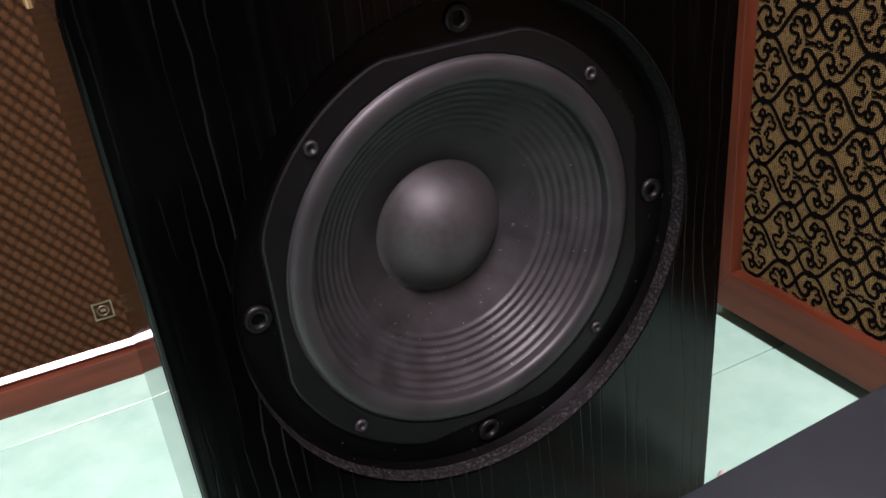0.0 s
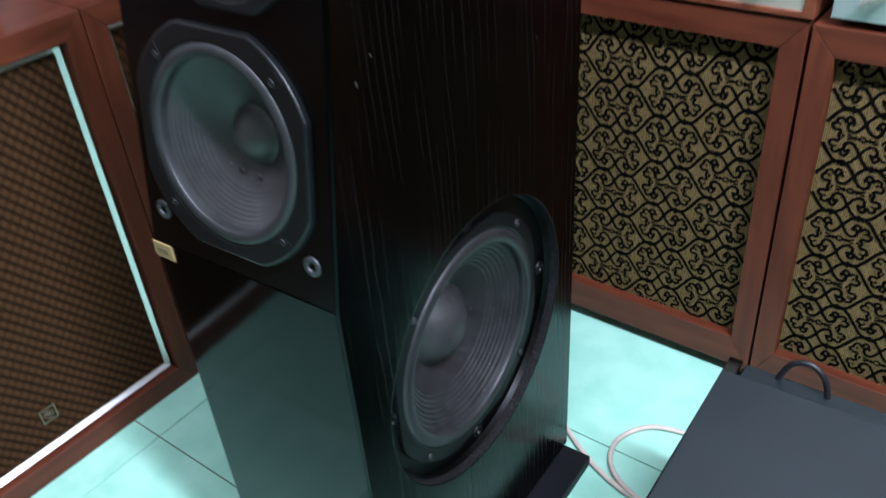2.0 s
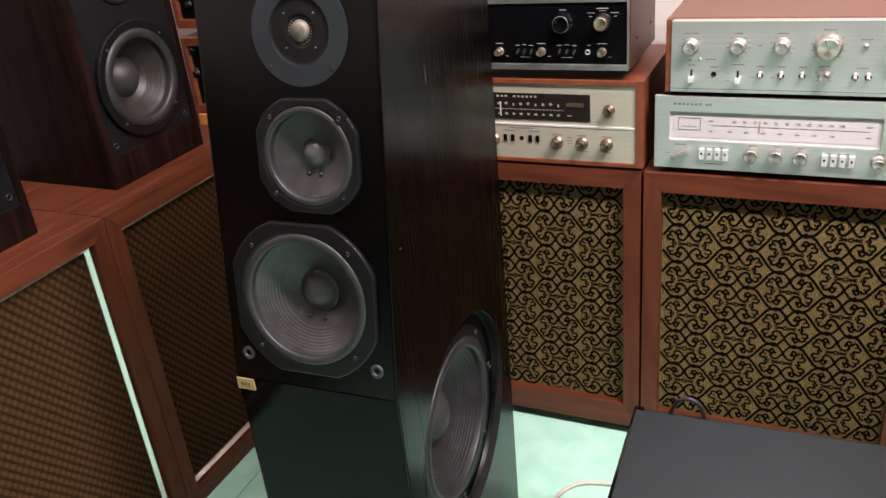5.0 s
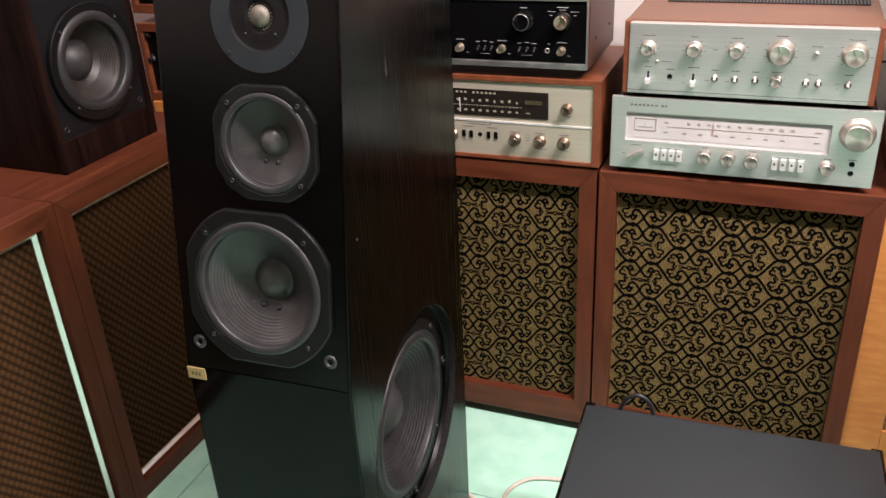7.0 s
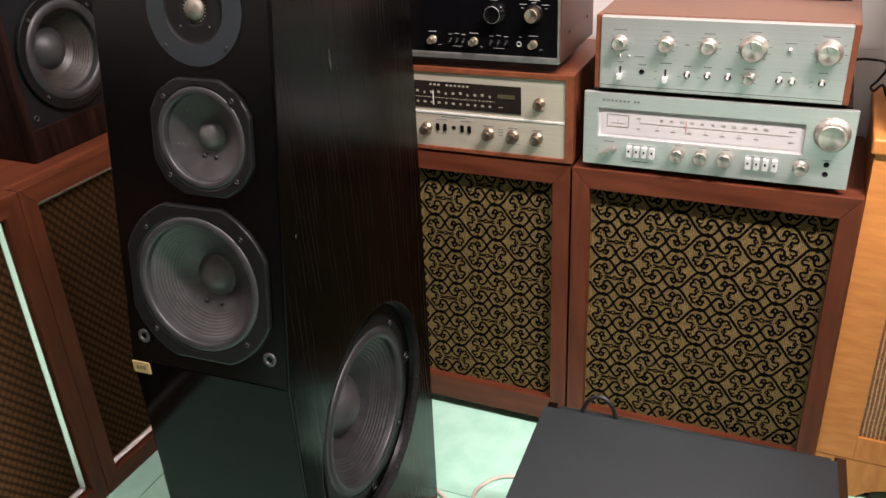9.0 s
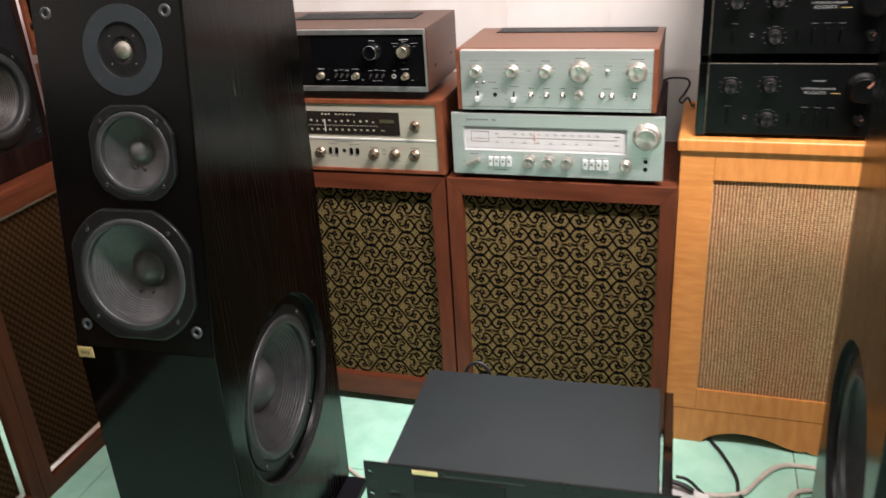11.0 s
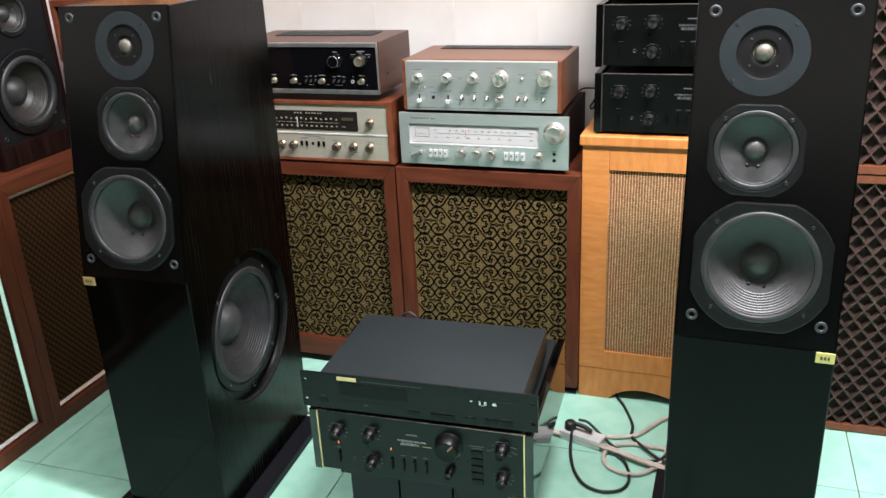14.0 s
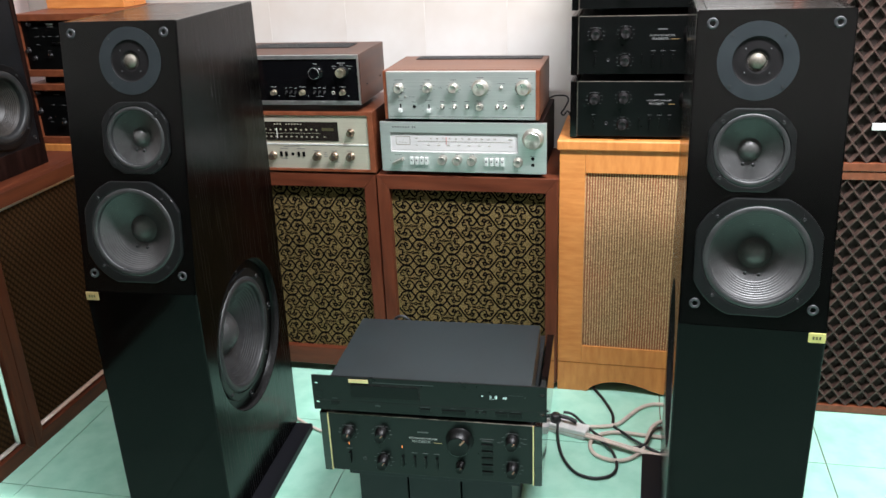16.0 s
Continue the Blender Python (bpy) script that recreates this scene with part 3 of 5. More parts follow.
        part("grille_socket", GROM_DARK, GREYRING, t, m=S @ Matrix.Translation((0.1645 * math.cos(a), 0.1645 * math.sin(a), 0.001)))
    if side > 0:
        # old marks on the flank: y, z, half width, half length
        for y, z, hw, hl in ((0.2030, 1.004, 0.0005, 0.0135), (0.2040, 0.9985, 0.0004, 0.006), (0.3606, 0.749, 0.0006, 0.002), (0.2419, 1.020, 0.0007, 0.0009), (0.0883, 0.8315, 0.0008, 0.0008), (0.0666, 0.8144, 0.0007, 0.0022)):
            part("scratch", bx(TW - 0.0004, y - hw, z - hl, TW + 0.00015, y + hw, z + hl), SCUFF, t, "pale scratch in the black stain")
    part("plinth", bx(-TW - 0.045, -0.03, 0.001, TW + 0.045, by0 - 0.006, 0.021, bevel=0.0015), PLINTH, t, "flat black board under the tower")
    return t


tower(pose(-0.538, -0.1745, 0, 0, 0, 3.0), 1, "tall black ash tower loudspeaker, bass driver in its flank")
tower(pose(0.6830, -0.1550, 0, 0, 0, -0.4), -1, "tall black ash tower loudspeaker beside the floor cables")


# ---- cloths ----
def cloth(name, col, col2, period, kind, bump=0.6, period2=None, angle=38, low=0.3, high=0.95, grain=0.7, gscale=160, even=0.0):
    """Woven cloth: threads from two crossed waves, with a slow mottling."""
    m, nt, b = nodes_of(name)
    link = nt.links.new
    tc = nt.nodes.new("ShaderNodeTexCoord")
    waves = []
    rots = ((0, 0, 0), (0, radians(90), 0)) if kind == "plain" else ((0, radians(angle), 0), (0, radians(-angle), 0))
    for rot, per in zip(rots, (period, period2 or period)):
        mp = nt.nodes.new("ShaderNodeMapping")
        mp.inputs["Rotation"].default_value = rot
        link(tc.outputs["Object"], mp.inputs[0])
        w = nt.nodes.new("ShaderNodeTexWave")
        w.bands_direction = "X"
        w.inputs["Scale"].default_value = 0.314 / per
        w.inputs["Distortion"].default_value = 0.6
        w.inputs["Detail Scale"].default_value = 40
        link(mp.outputs[0], w.inputs[0])
        waves.append(w)
    mul = nt.nodes.new("ShaderNodeMath")
    mul.operation = "MULTIPLY"
    link(waves[0].outputs["Fac"], mul.inputs[0])
    rise = nt.nodes.new("ShaderNodeMapRange")
    rise.inputs["To Min"].default_value = even
    link(waves[1].outputs["Fac"], rise.inputs["Value"])
    link(rise.outputs[0], mul.inputs[1])
    nz = nt.nodes.new("ShaderNodeTexNoise")
    nz.inputs["Scale"].default_value = gscale
    link(tc.outputs["Object"], nz.inputs["Vector"])
    add = nt.nodes.new("ShaderNodeMath")
    add.operation = "MULTIPLY_ADD"
    link(nz.outputs["Fac"], add.inputs[0])
    add.inputs[1].default_value = grain
    link(mul.outputs[0], add.inputs[2])
    ramp = nt.nodes.new("ShaderNodeValToRGB")
    ramp.color_ramp.elements[0].position, ramp.color_ramp.elements[1].position = low, high
    ramp.color_ramp.elements[0].color, ramp.color_ramp.elements[1].color = (*col2, 1), (*col, 1)
    link(add.outputs[0], ramp.inputs[0])
    link(ramp.outputs[0], b.inputs["Base Color"])
    b.inputs["Roughness"].default_value = 0.85
    b.inputs["Specular IOR Level"].default_value = 0.06
    bp = nt.nodes.new("ShaderNodeBump")
    bp.inputs["Strength"].default_value, bp.inputs["Distance"].default_value = bump, 0.001
    link(add.outputs[0], bp.inputs["Height"])
    link(bp.outputs[0], b.inputs["Normal"])
    return m


GOLDCLOTH = cloth("gold_brown_cloth", (0.2772, 0.1936, 0.0748), (0.034, 0.0235, 0.0098), 0.0030, "plain", 0.9, period2=0.0024, low=0.34, high=1.08, grain=0.95, gscale=520)
BROWNCLOTH = cloth("brown_basket_cloth", (0.064, 0.030, 0.0125), (0.0075, 0.0038, 0.0018), 0.0140, "basket", 1.0, low=0.22, high=1.1, grain=0.8, gscale=420, even=0.3)
def reed_cloth():
    """Vertical cords that waver at a crease, with reddish stains."""
    m, nt, b = nodes_of("tan_reed_cloth")
    link = nt.links.new
    def node(kind, **vals):
        n = nt.nodes.new(kind)
        for k, v in vals.items():
            n.inputs[k].default_value = v
        return n
    tc = node("ShaderNodeTexCoord")
    slow = node("ShaderNodeTexNoise", Scale=7.0, Detail=3.0)
    link(tc.outputs["Object"], slow.inputs["Vector"])
    sep = node("ShaderNodeSeparateXYZ")
    link(tc.outputs["Object"], sep.inputs[0])
    shift = nt.nodes.new("ShaderNodeMath")
    shift.operation = "MULTIPLY_ADD"
    link(slow.outputs["Fac"], shift.inputs[0])
    shift.inputs[1].default_value = 0.006
    link(sep.outputs["X"], shift.inputs[2])
    both = node("ShaderNodeCombineXYZ")
    link(shift.outputs[0], both.inputs["X"])
    link(sep.outputs["Z"], both.inputs["Z"])
    cord = node("ShaderNodeTexWave", Scale=0.314 / 0.0072)
    cord.bands_direction = "X"
    link(both.outputs[0], cord.inputs[0])
    weft = node("ShaderNodeTexWave", Scale=0.314 / 0.0042, Distortion=1.5, **{"Detail Scale": 30.0})
    weft.bands_direction = "Z"
    link(both.outputs[0], weft.inputs[0])
    stain = node("ShaderNodeTexNoise", Scale=5.0, Detail=6.0)
    mp = node("ShaderNodeMapping", Scale=(1.6, 1.0, 0.7))
    link(tc.outputs["Object"], mp.inputs[0])
    link(mp.outputs[0], stain.inputs["Vector"])
    ground = nt.nodes.new("ShaderNodeValToRGB")
    ground.color_ramp.elements[0].position, ground.color_ramp.elements[1].position = 0.42, 0.62
    ground.color_ramp.elements[0].color, ground.color_ramp.elements[1].color = (0.36, 0.19, 0.092, 1), (0.42, 0.155, 0.072, 1)
    link(stain.outputs["Fac"], ground.inputs[0])
    mix = nt.nodes.new("ShaderNodeMixRGB")
    edge = nt.nodes.new("ShaderNodeValToRGB")
    edge.color_ramp.elements[0].position, edge.color_ramp.elements[1].position = 0.58, 0.86
    link(cord.outputs["Fac"], edge.inputs[0])
    link(edge.outputs[0], mix.inputs[0])
    link(ground.outputs[0], mix.inputs[1])
    mix.inputs[2].default_value = (0.80, 0.54, 0.28, 1)
    dark = nt.nodes.new("ShaderNodeMixRGB")
    dark.blend_type = "MULTIPLY"
    dark.inputs[0].default_value = 0.5
    link(mix.outputs[0], dark.inputs[1])
    link(weft.outputs["Fac"], dark.inputs[2])
    fleck = node("ShaderNodeTexNoise", Scale=260.0, Detail=2.0)
    flat = node("ShaderNodeMapping", Scale=(1.0, 1.0, 1.6))
    link(tc.outputs["Object"], flat.inputs[0])
    link(flat.outputs[0], fleck.inputs["Vector"])
    spots = nt.nodes.new("ShaderNodeValToRGB")
    spots.color_ramp.elements[0].position, spots.color_ramp.elements[1].position = 0.36, 0.64
    spots.color_ramp.elements[0].color, spots.color_ramp.elements[1].color = (0.42, 0.40, 0.40, 1), (1, 1, 1, 1)
    link(fleck.outputs["Fac"], spots.inputs[0])
    woven = nt.nodes.new("ShaderNodeMixRGB")
    woven.blend_type = "MULTIPLY"
    woven.inputs[0].default_value = 0.8
    link(dark.outputs[0], woven.inputs[1])
    link(spots.outputs[0], woven.inputs[2])
    link(woven.outputs[0], b.inputs["Base Color"])
    b.inputs["Roughness"].default_value = 0.85
    b.inputs["Specular IOR Level"].default_value = 0.1
    bp = node("ShaderNodeBump", Strength=0.6, Distance=0.001)
    link(cord.outputs["Fac"], bp.inputs["Height"])
    link(bp.outputs[0], b.inputs["Normal"])
    return m


TANCLOTH = reed_cloth()
VELVET = mat("black_flock", (0.0035, 0.003, 0.0025), spec=0.04, rough=0.9, scale=200, bump=0.3, bscale=900)


def ribbon(bm, pts, w, clip, y):
    """A flat raised band along the points, kept inside the rectangle clip."""
    x0, z0, x1, z1 = clip
    n = len(pts)
    prev = None
    for i, (x, z) in enumerate(pts):
        a, b = pts[max(0, i - 1)], pts[min(n - 1, i + 1)]
        d = Vector((b[0] - a[0], b[1] - a[1]))
        if d.length < 1e-9 or not (x0 < x < x1 and z0 < z < z1):
            prev = None
            continue
        s = Vector((-d.y, d.x)).normalized() * w / 2
        cur = (bm.verts.new((x + s.x, y, z + s.y)), bm.verts.new((x - s.x, y, z - s.y)))
        if prev:
            bm.faces.new((prev[0], prev[1], cur[1], cur[0]))
        prev = cur


def curve2(pts, steps=5):
    """A smooth line through the points."""
    P = [Vector(p) for p in pts]
    out = []
    for i in range(len(P) - 1):
        a, b, p0, p3 = P[i], P[i + 1], P[max(0, i - 1)], P[min(len(P) - 1, i + 2)]
        for k in range(steps):
            t = k / steps
            q = 0.5 * ((2 * a) + (b - p0) * t + (2 * p0 - 5 * a + 4 * b - p3) * t * t + (3 * a - p0 - 3 * b + p3) * t ** 3)
            out.append((q.x, q.y))
    out.append((P[-1].x, P[-1].y))
    return out


ARM = [(-0.205, 0.5), (-0.125, 0.475), (-0.055, 0.39), (0.0, 0.29), (0.05, 0.19), (0.11, 0.115), (0.178, 0.105), (0.226, 0.16), (0.222, 0.235), (0.182, 0.275), (0.150, 0.235)]
LOBE = [(0.150, 0.235), (0.168, 0.300), (0.205, 0.365), (0.255, 0.335), (0.268, 0.262), (0.322, 0.318), (0.385, 0.295), (0.392, 0.225), (0.438, 0.190), (0.430, 0.120), (0.375, 0.095), (0.335, 0.105), (0.312, 0.055), (0.345, 0.0)]
LEAF = [(0.232, 0.215), (0.262, 0.285)]
BUD = [(0.325, 0.19), (0.365, 0.225)]
EYE = [(0.265, 0.03), (0.285, 0.0)]
SIDE = [(0.205, 0.5), (0.30, 0.49), (0.385, 0.43), (0.50, 0.25), (0.615, 0.07), (0.70, 0.01), (0.795, 0.0)]
KNOT = [[(0.14, 0.472), (0.275, 0.472)], [(0.14, 0.528), (0.275, 0.528)]]
TIE = [(0.205, 0.435), (0.205, 0.565)]
BEADS = [[(0.055, 0.0), (0.035, 0.032), (0.0, 0.045)], [(0.055, 0.0), (0.10, 0.0)], [(0.085, 0.035), (0.12, 0.0)], [(0.12, 0.0), (0.17, 0.03), (0.21, 0.035)]]


def damask(w0, z0, w1, z1, y, at=(0.0, 0.0), px=0.0965, pz=0.083):
    """Black ogee lattice with scrolled rosettes, one rosette centred at the point given."""
    bm = bmesh.new()
    clip = (w0, z0, w1, z1)
    wd = 0.0048
    lines = [(curve2(ARM, 6), wd), (curve2(LOBE, 5), wd * 0.88), (curve2(SIDE, 7), wd), (LEAF, wd * 0.9), (BUD, wd * 0.6), (EYE, wd * 0.7), (TIE, wd * 0.9)]
    lines += [(k, wd * 0.55) for k in KNOT] + [(k, wd * 0.62) for k in BEADS]
    ni, nj = int((w1 - w0) / px) + 3, int((z1 - z0) / pz) + 3
    rng = random.Random(3)
    for i in range(-ni, ni):
        for j in range(-nj, nj):
            cx, cz = at[0] + i * px, at[1] + j * pz + (pz / 2 if i % 2 else 0)
            if not (w0 - px < cx < w1 + px and z0 - pz < cz < z1 + pz):
                continue
            for sx in (-1, 1):
                for sz in (-1, 1):
                    for pts, w in lines:
                        jit = 0.0005
                        ribbon(bm, [(cx + sx * a * px + rng.uniform(-jit, jit), cz + sz * b * pz + rng.uniform(-jit, jit)) for a, b in pts], w * rng.uniform(0.9, 1.1), clip, y - 0.00003 * rng.randrange(12))
    return bm


# ---- wooden loudspeaker cabinets ----
def bevelled_strip(x0, z0, x1, z1, w, y, side_no):
    """One mitred strip of a frame that slopes inwards to the cloth; 0 bottom, 1 right, 2 top, 3 left."""
    g = 0.0003
    outer = [(x0, z0), (x1, z0), (x1, z1), (x0, z1)]
    inner = [(x0 + w, z0 + w), (x1 - w, z0 + w), (x1 - w, z1 - w), (x0 + w, z1 - w)]
    lip = [(x0 + 0.0025, z0 + 0.0025), (x1 - 0.0025, z0 + 0.0025), (x1 - 0.0025, z1 - 0.0025), (x0 + 0.0025, z1 - 0.0025)]
    i, j = side_no, (side_no + 1) % 4
    along = Vector((outer[j][0] - outer[i][0], outer[j][1] - outer[i][1])).normalized() * g
    bm = bmesh.new()
    ends = []
    for k, sg in ((i, 1), (j, -1)):
        ring = [(outer[k], y + 0.001), (outer[k], y - 0.0085), (lip[k], y - 0.0092), (inner[k], y - 0.0025), (inner[k], y + 0.001)]
        ends.append([bm.verts.new((p[0] + sg * along.x, yy, p[1] + sg * along.y)) for p, yy in ring])
    for k in range(5):
        bm.faces.new((ends[0][k], ends[0][(k + 1) % 5], ends[1][(k + 1) % 5], ends[1][k]))
    bm.faces.new(ends[0][::-1])
    bm.faces.new(ends[1])
    bmesh.ops.recalc_face_normals(bm, faces=bm.faces)
    return bm


def cabinet(m, w, h, d, side, top, bottom, cloth_mat, label, wood=(WALNUT, WALNUT_H, WALNUT_D), reveal=0.02, foot=0.0, trim=0.0, pattern=None, badge=None, group=""):
    """Front at y = 0, centred on x, standing at z = 0."""
    c = thing("loudspeaker_cabinet", m, label, "loudspeaker", group)
    x0, x1 = -w / 2, w / 2
    z0 = foot
    t = side
    V, H, D = wood
    yf = reveal + 0.012
    # mitred front frame
    part("frame_rail", soften(prism([(x0, h), (x1, h), (x1 - t, h - top), (x0 + t, h - top)], 0.0, yf, "y"), 0.0013), H, c)
    part("frame_rail", soften(prism([(x0, z0), (x1, z0), (x1 - t, z0 + bottom), (x0 + t, z0 + bottom)], 0.0, yf, "y"), 0.0013), H, c)
    part("frame_stile", soften(prism([(x0, z0), (x0 + t, z0 + bottom), (x0 + t, h - top), (x0, h)], 0.0003, yf, "y"), 0.0013), V, c)
    part("frame_stile", soften(prism([(x1, z0), (x1 - t, z0 + bottom), (x1 - t, h - top), (x1, h)], 0.0003, yf, "y"), 0.0013), V, c)
    part("side_board", bx(x0, yf + 0.0003, z0, x0 + 0.018, d, h - 0.0185), V, c)
    part("side_board", bx(x1 - 0.018, yf + 0.0003, z0, x1, d, h - 0.0185), V, c)
    part("top_board", bx(x0, yf + 0.0003, h - 0.018, x1, d, h, bevel=0.0008), H, c)
    part("bottom_board", bx(x0 + 0.0185, yf + 0.0003, z0, x1 - 0.0185, d, z0 + 0.018), H, c)
    part("back_board", bx(x0 + 0.0185, d - 0.012, z0 + 0.0185, x1 - 0.0185, d - 0.001, h - 0.0185), D, c)
    gx0, gx1, gz0, gz1 = x0 + t, x1 - t, z0 + bottom, h - top
    part("grille_cloth", bx(gx0 + 0.0005, reveal, gz0 + 0.0005, gx1 - 0.0005, reveal + 0.008, gz1 - 0.0005), cloth_mat, c, "patterned grille cloth")
    if trim:
        gx0, gx1, gz0, gz1 = gx0 + 0.004, gx1 - 0.004, gz0 + 0.004, gz1 - 0.004
        for side_no in range(4):
            part("trim_strip", bevelled_strip(gx0, gz0, gx1, gz1, trim, reveal, side_no), POLISHED, c, "bright polished trim round the cloth")
    if pattern:
        tagged(part("cloth_pattern", damask(gx0 + 0.002, gz0 + 0.002, gx1 - 0.002, gz1 - 0.002, reveal - 0.0008, **pattern), VELVET, c, "black scrolled pattern on the cloth"), kind="stuff")
    if badge:
        b = part("badge", plate(rect(-0.014, -0.014, 0.014, 0.014), [rect(-0.0115, -0.0115, 0.0115, 0.0115)], 0, 0.003, facing(badge[0], reveal - 0.0005, badge[1])), BRASSY, c, "square metal badge")
        part("badge_field", plate(rect(-0.0115, -0.0115, 0.0115, 0.0115), [], 0, 0.0015, facing(badge[0], reveal - 0.0005, badge[1])), BROWNCLOTH, b)
        part("badge_ring", lathe([(0.0085, 0.0), (0.0085, 0.002), (0.0065, 0.002), (0.0065, 0.0)], 24, facing(badge[0], reveal - 0.0022, badge[1])), BRASSY, b)
        part("badge_bar", bx(badge[0] - 0.004, reveal - 0.0045, badge[1] - 0.0015, badge[0] + 0.004, reveal - 0.0022, badge[1] + 0.0035), BRASSY, b)
    if foot:
        for sx in (-1, 1):
            part("foot", bx(sx * (w / 2 - 0.03) - 0.02, 0.03, 0, sx * (w / 2 - 0.03) + 0.02, d - 0.03, foot), PLINTH, c)
    return c


# back row
G = "walnut cabinets with scrolled cloth"
cabinet(pose(-0.5135, 0.593, 0, 0, 0, 0.6), 0.512, 0.659, 0.325, 0.036, 0.042, 0.060, GOLDCLOTH, "walnut loudspeaker cabinet, black-scrolled gold cloth, under two receivers", foot=0.027, pattern={"at": (0.070, 0.504)}, group=G)
cabinet(pose(0.0045, 0.593, 0, 0, 0, 0.3), 0.514, 0.6585, 0.325, 0.035, 0.042, 0.060, GOLDCLOTH, "walnut loudspeaker cabinet, black-scrolled gold cloth, under silver units", foot=0.027, pattern={"at": (-0.0715, 0.542)}, group=G)
# left row, turned to face +x
G = "walnut cabinets with brown basket cloth"
for yc in (-1.200, -0.698, -0.196, 0.306):
    cabinet(pose(-1.117, yc, 0, 0, 0, 90), 0.50, 0.7175, 0.40, 0.034, 0.038, 0.042, BROWNCLOTH, "walnut loudspeaker cabinet with brown basket cloth and aluminium trim", reveal=0.021, trim=0.009,
            badge=(0.176 if yc > 0 else -0.016, 0.112), group=G)


# small dark bookshelf loudspeakers on the left row
def bookshelf(m):
    c = thing("bookshelf_loudspeaker", m, "dark rosewood loudspeaker with slate baffle, on a walnut cabinet", "loudspeaker", "dark loudspeakers on the walnut cabinets")
    w, h, d = 0.268, 0.56, 0.345
    part("case", soften(plate(rect(-w / 2, 0, w / 2, h), [rect(-w / 2 + 0.016, 0.062, w / 2 - 0.016, h - 0.02)], -0.02, 0, FACE), 0.002), ROSE, c, "dark rosewood front frame")
    part("shell", soften(plate(rect(-w / 2, 0, w / 2, h), [rect(-w / 2 + 0.016, 0.016, w / 2 - 0.016, h - 0.016)], -d, -0.0203, FACE), 0.002), ROSE, c)
    part("back_board", bx(-w / 2 + 0.0165, d - 0.016, 0.0165, w / 2 - 0.0165, d - 0.004, h - 0.0165), ROSE, c)
    BZ = Matrix.Translation((0, 0.0, 0)) @ FACE
    part("baffle", plate(rect(-w / 2 + 0.016, 0.062, w / 2 - 0.016, h - 0.02), [circle(0, 0.187, 0.100, 64), circle(0, 0.391, 0.052, 48)], -0.012, -0.003, BZ), SLATE, c, "slate black baffle")
    cone_driver(c, "bass_driver", 0.1135, BZ @ Matrix.Translation((0, 0.187, -0.003)), flat=0.999, conemat=BROWNCONE, framemat=BLACKFRAME, depth=0.04, cap=0.36, ribs=7, ribspan=(0.3, 0.9), surround=(0.84, 0.68), flange=0.011)
    cone_driver(c, "midrange_driver", 0.060, BZ @ Matrix.Translation((0, 0.391, -0.003)), flat=0.999, conemat=BROWNCONE, framemat=BLACKFRAME, depth=0.02, cap=0.36, ribs=2, surround=(0.85, 0.7), flange=0.004)
    for x, z in ((-0.1035, 0.080), (0.1035, 0.080), (-0.1035, 0.522), (0.1035, 0.522)):
        part("grille_socket", lathe([(0.004, -0.012), (0.004, 0.001), (0.0065, 0.0015), (0.0065, -0.001)], 16, BZ @ Matrix.Translation((x, z, -0.003))), SCREW, c)
    return c


bs = bookshelf(pose(-1.190, 0.301, 0.7185, 0, 0, 90))
copy_thing(bs, pose(-1.190, -0.161, 0.7185, 0, 0, 90))


# ---- honey maple cabinet ----
def maple_cabinet(m):
    c = thing("loudspeaker_cabinet", m, "honey maple loudspeaker cabinet with reed cloth and scalloped base", "loudspeaker")
    w, h, d = 0.52, 0.765, 0.30
    x0, x1 = 0.0, w
    part("top_board", soften(bx(x0 - 0.004, -0.008, h - 0.027, x1 + 0.004, d, h), 0.004, 3), MAPLE_H, c)
    part("stile", bx(x0 + 0.003, 0, 0.0955, x0 + 0.072, 0.02, h - 0.0275, bevel=0.0005), MAPLE, c)
    part("stile", bx(x1 - 0.072, 0, 0.0955, x1 - 0.003, 0.02, h - 0.0275, bevel=0.0005), MAPLE, c)
    part("rail", bx(x0 + 0.0725, 0, 0.675, x1 - 0.0725, 0.02, h - 0.0275, bevel=0.0005), MAPLE_H, c)
    part("rail", bx(x0 + 0.0725, 0, 0.0955, x1 - 0.0725, 0.02, 0.151, bevel=0.0005), MAPLE_H, c)
    part("grille_cloth", bx(x0 + 0.072, 0.006, 0.150, x1 - 0.072, 0.019, 0.676), TANCLOTH, c, "tan reed cloth, faded and creased")
    part("side_board", bx(x0 + 0.003, 0.0205, 0.05, x0 + 0.02, d, h - 0.0275), MAPLE, c)
    part("side_board", bx(x1 - 0.02, 0.0205, 0.05, x1 - 0.003, d, h - 0.0275), MAPLE, c)
    part("back_board", bx(x0 + 0.021, d - 0.012, 0.05, x1 - 0.021, d, h - 0.0275), MAPLE, c)
    # scalloped apron
    arch = [(0.094, 0.007), (0.108, 0.018), (0.13, 0.029), (0.16, 0.036), (0.19, 0.037), (0.22, 0.033), (0.25, 0.025), (0.28, 0.014), (0.30, 0.009), (0.318, 0.007), (0.326, 0.013), (0.333, 0.006), (0.35, 0.003), (0.368, 0.006),
            (0.376, 0.012), (0.384, 0.006), (0.40, 0.006), (0.425, 0.010)]
    pts = [(x0 + 0.003, 0.0), (x0 + 0.09, 0.0)] + [(x0 + a, b) for a, b in arch] + [(x1 - 0.09, 0.0), (x1 - 0.003, 0.0), (x1 - 0.003, 0.0935), (x0 + 0.003, 0.0935)]
    part("apron", soften(prism(pts, 0.0012, 0.02, "y"), 0.0007), MAPLE_H, c, "scalloped maple base")
    part("back_foot", bx(x0 + 0.003, d - 0.05, 0, x0 + 0.04, d, 0.05), MAPLE, c)
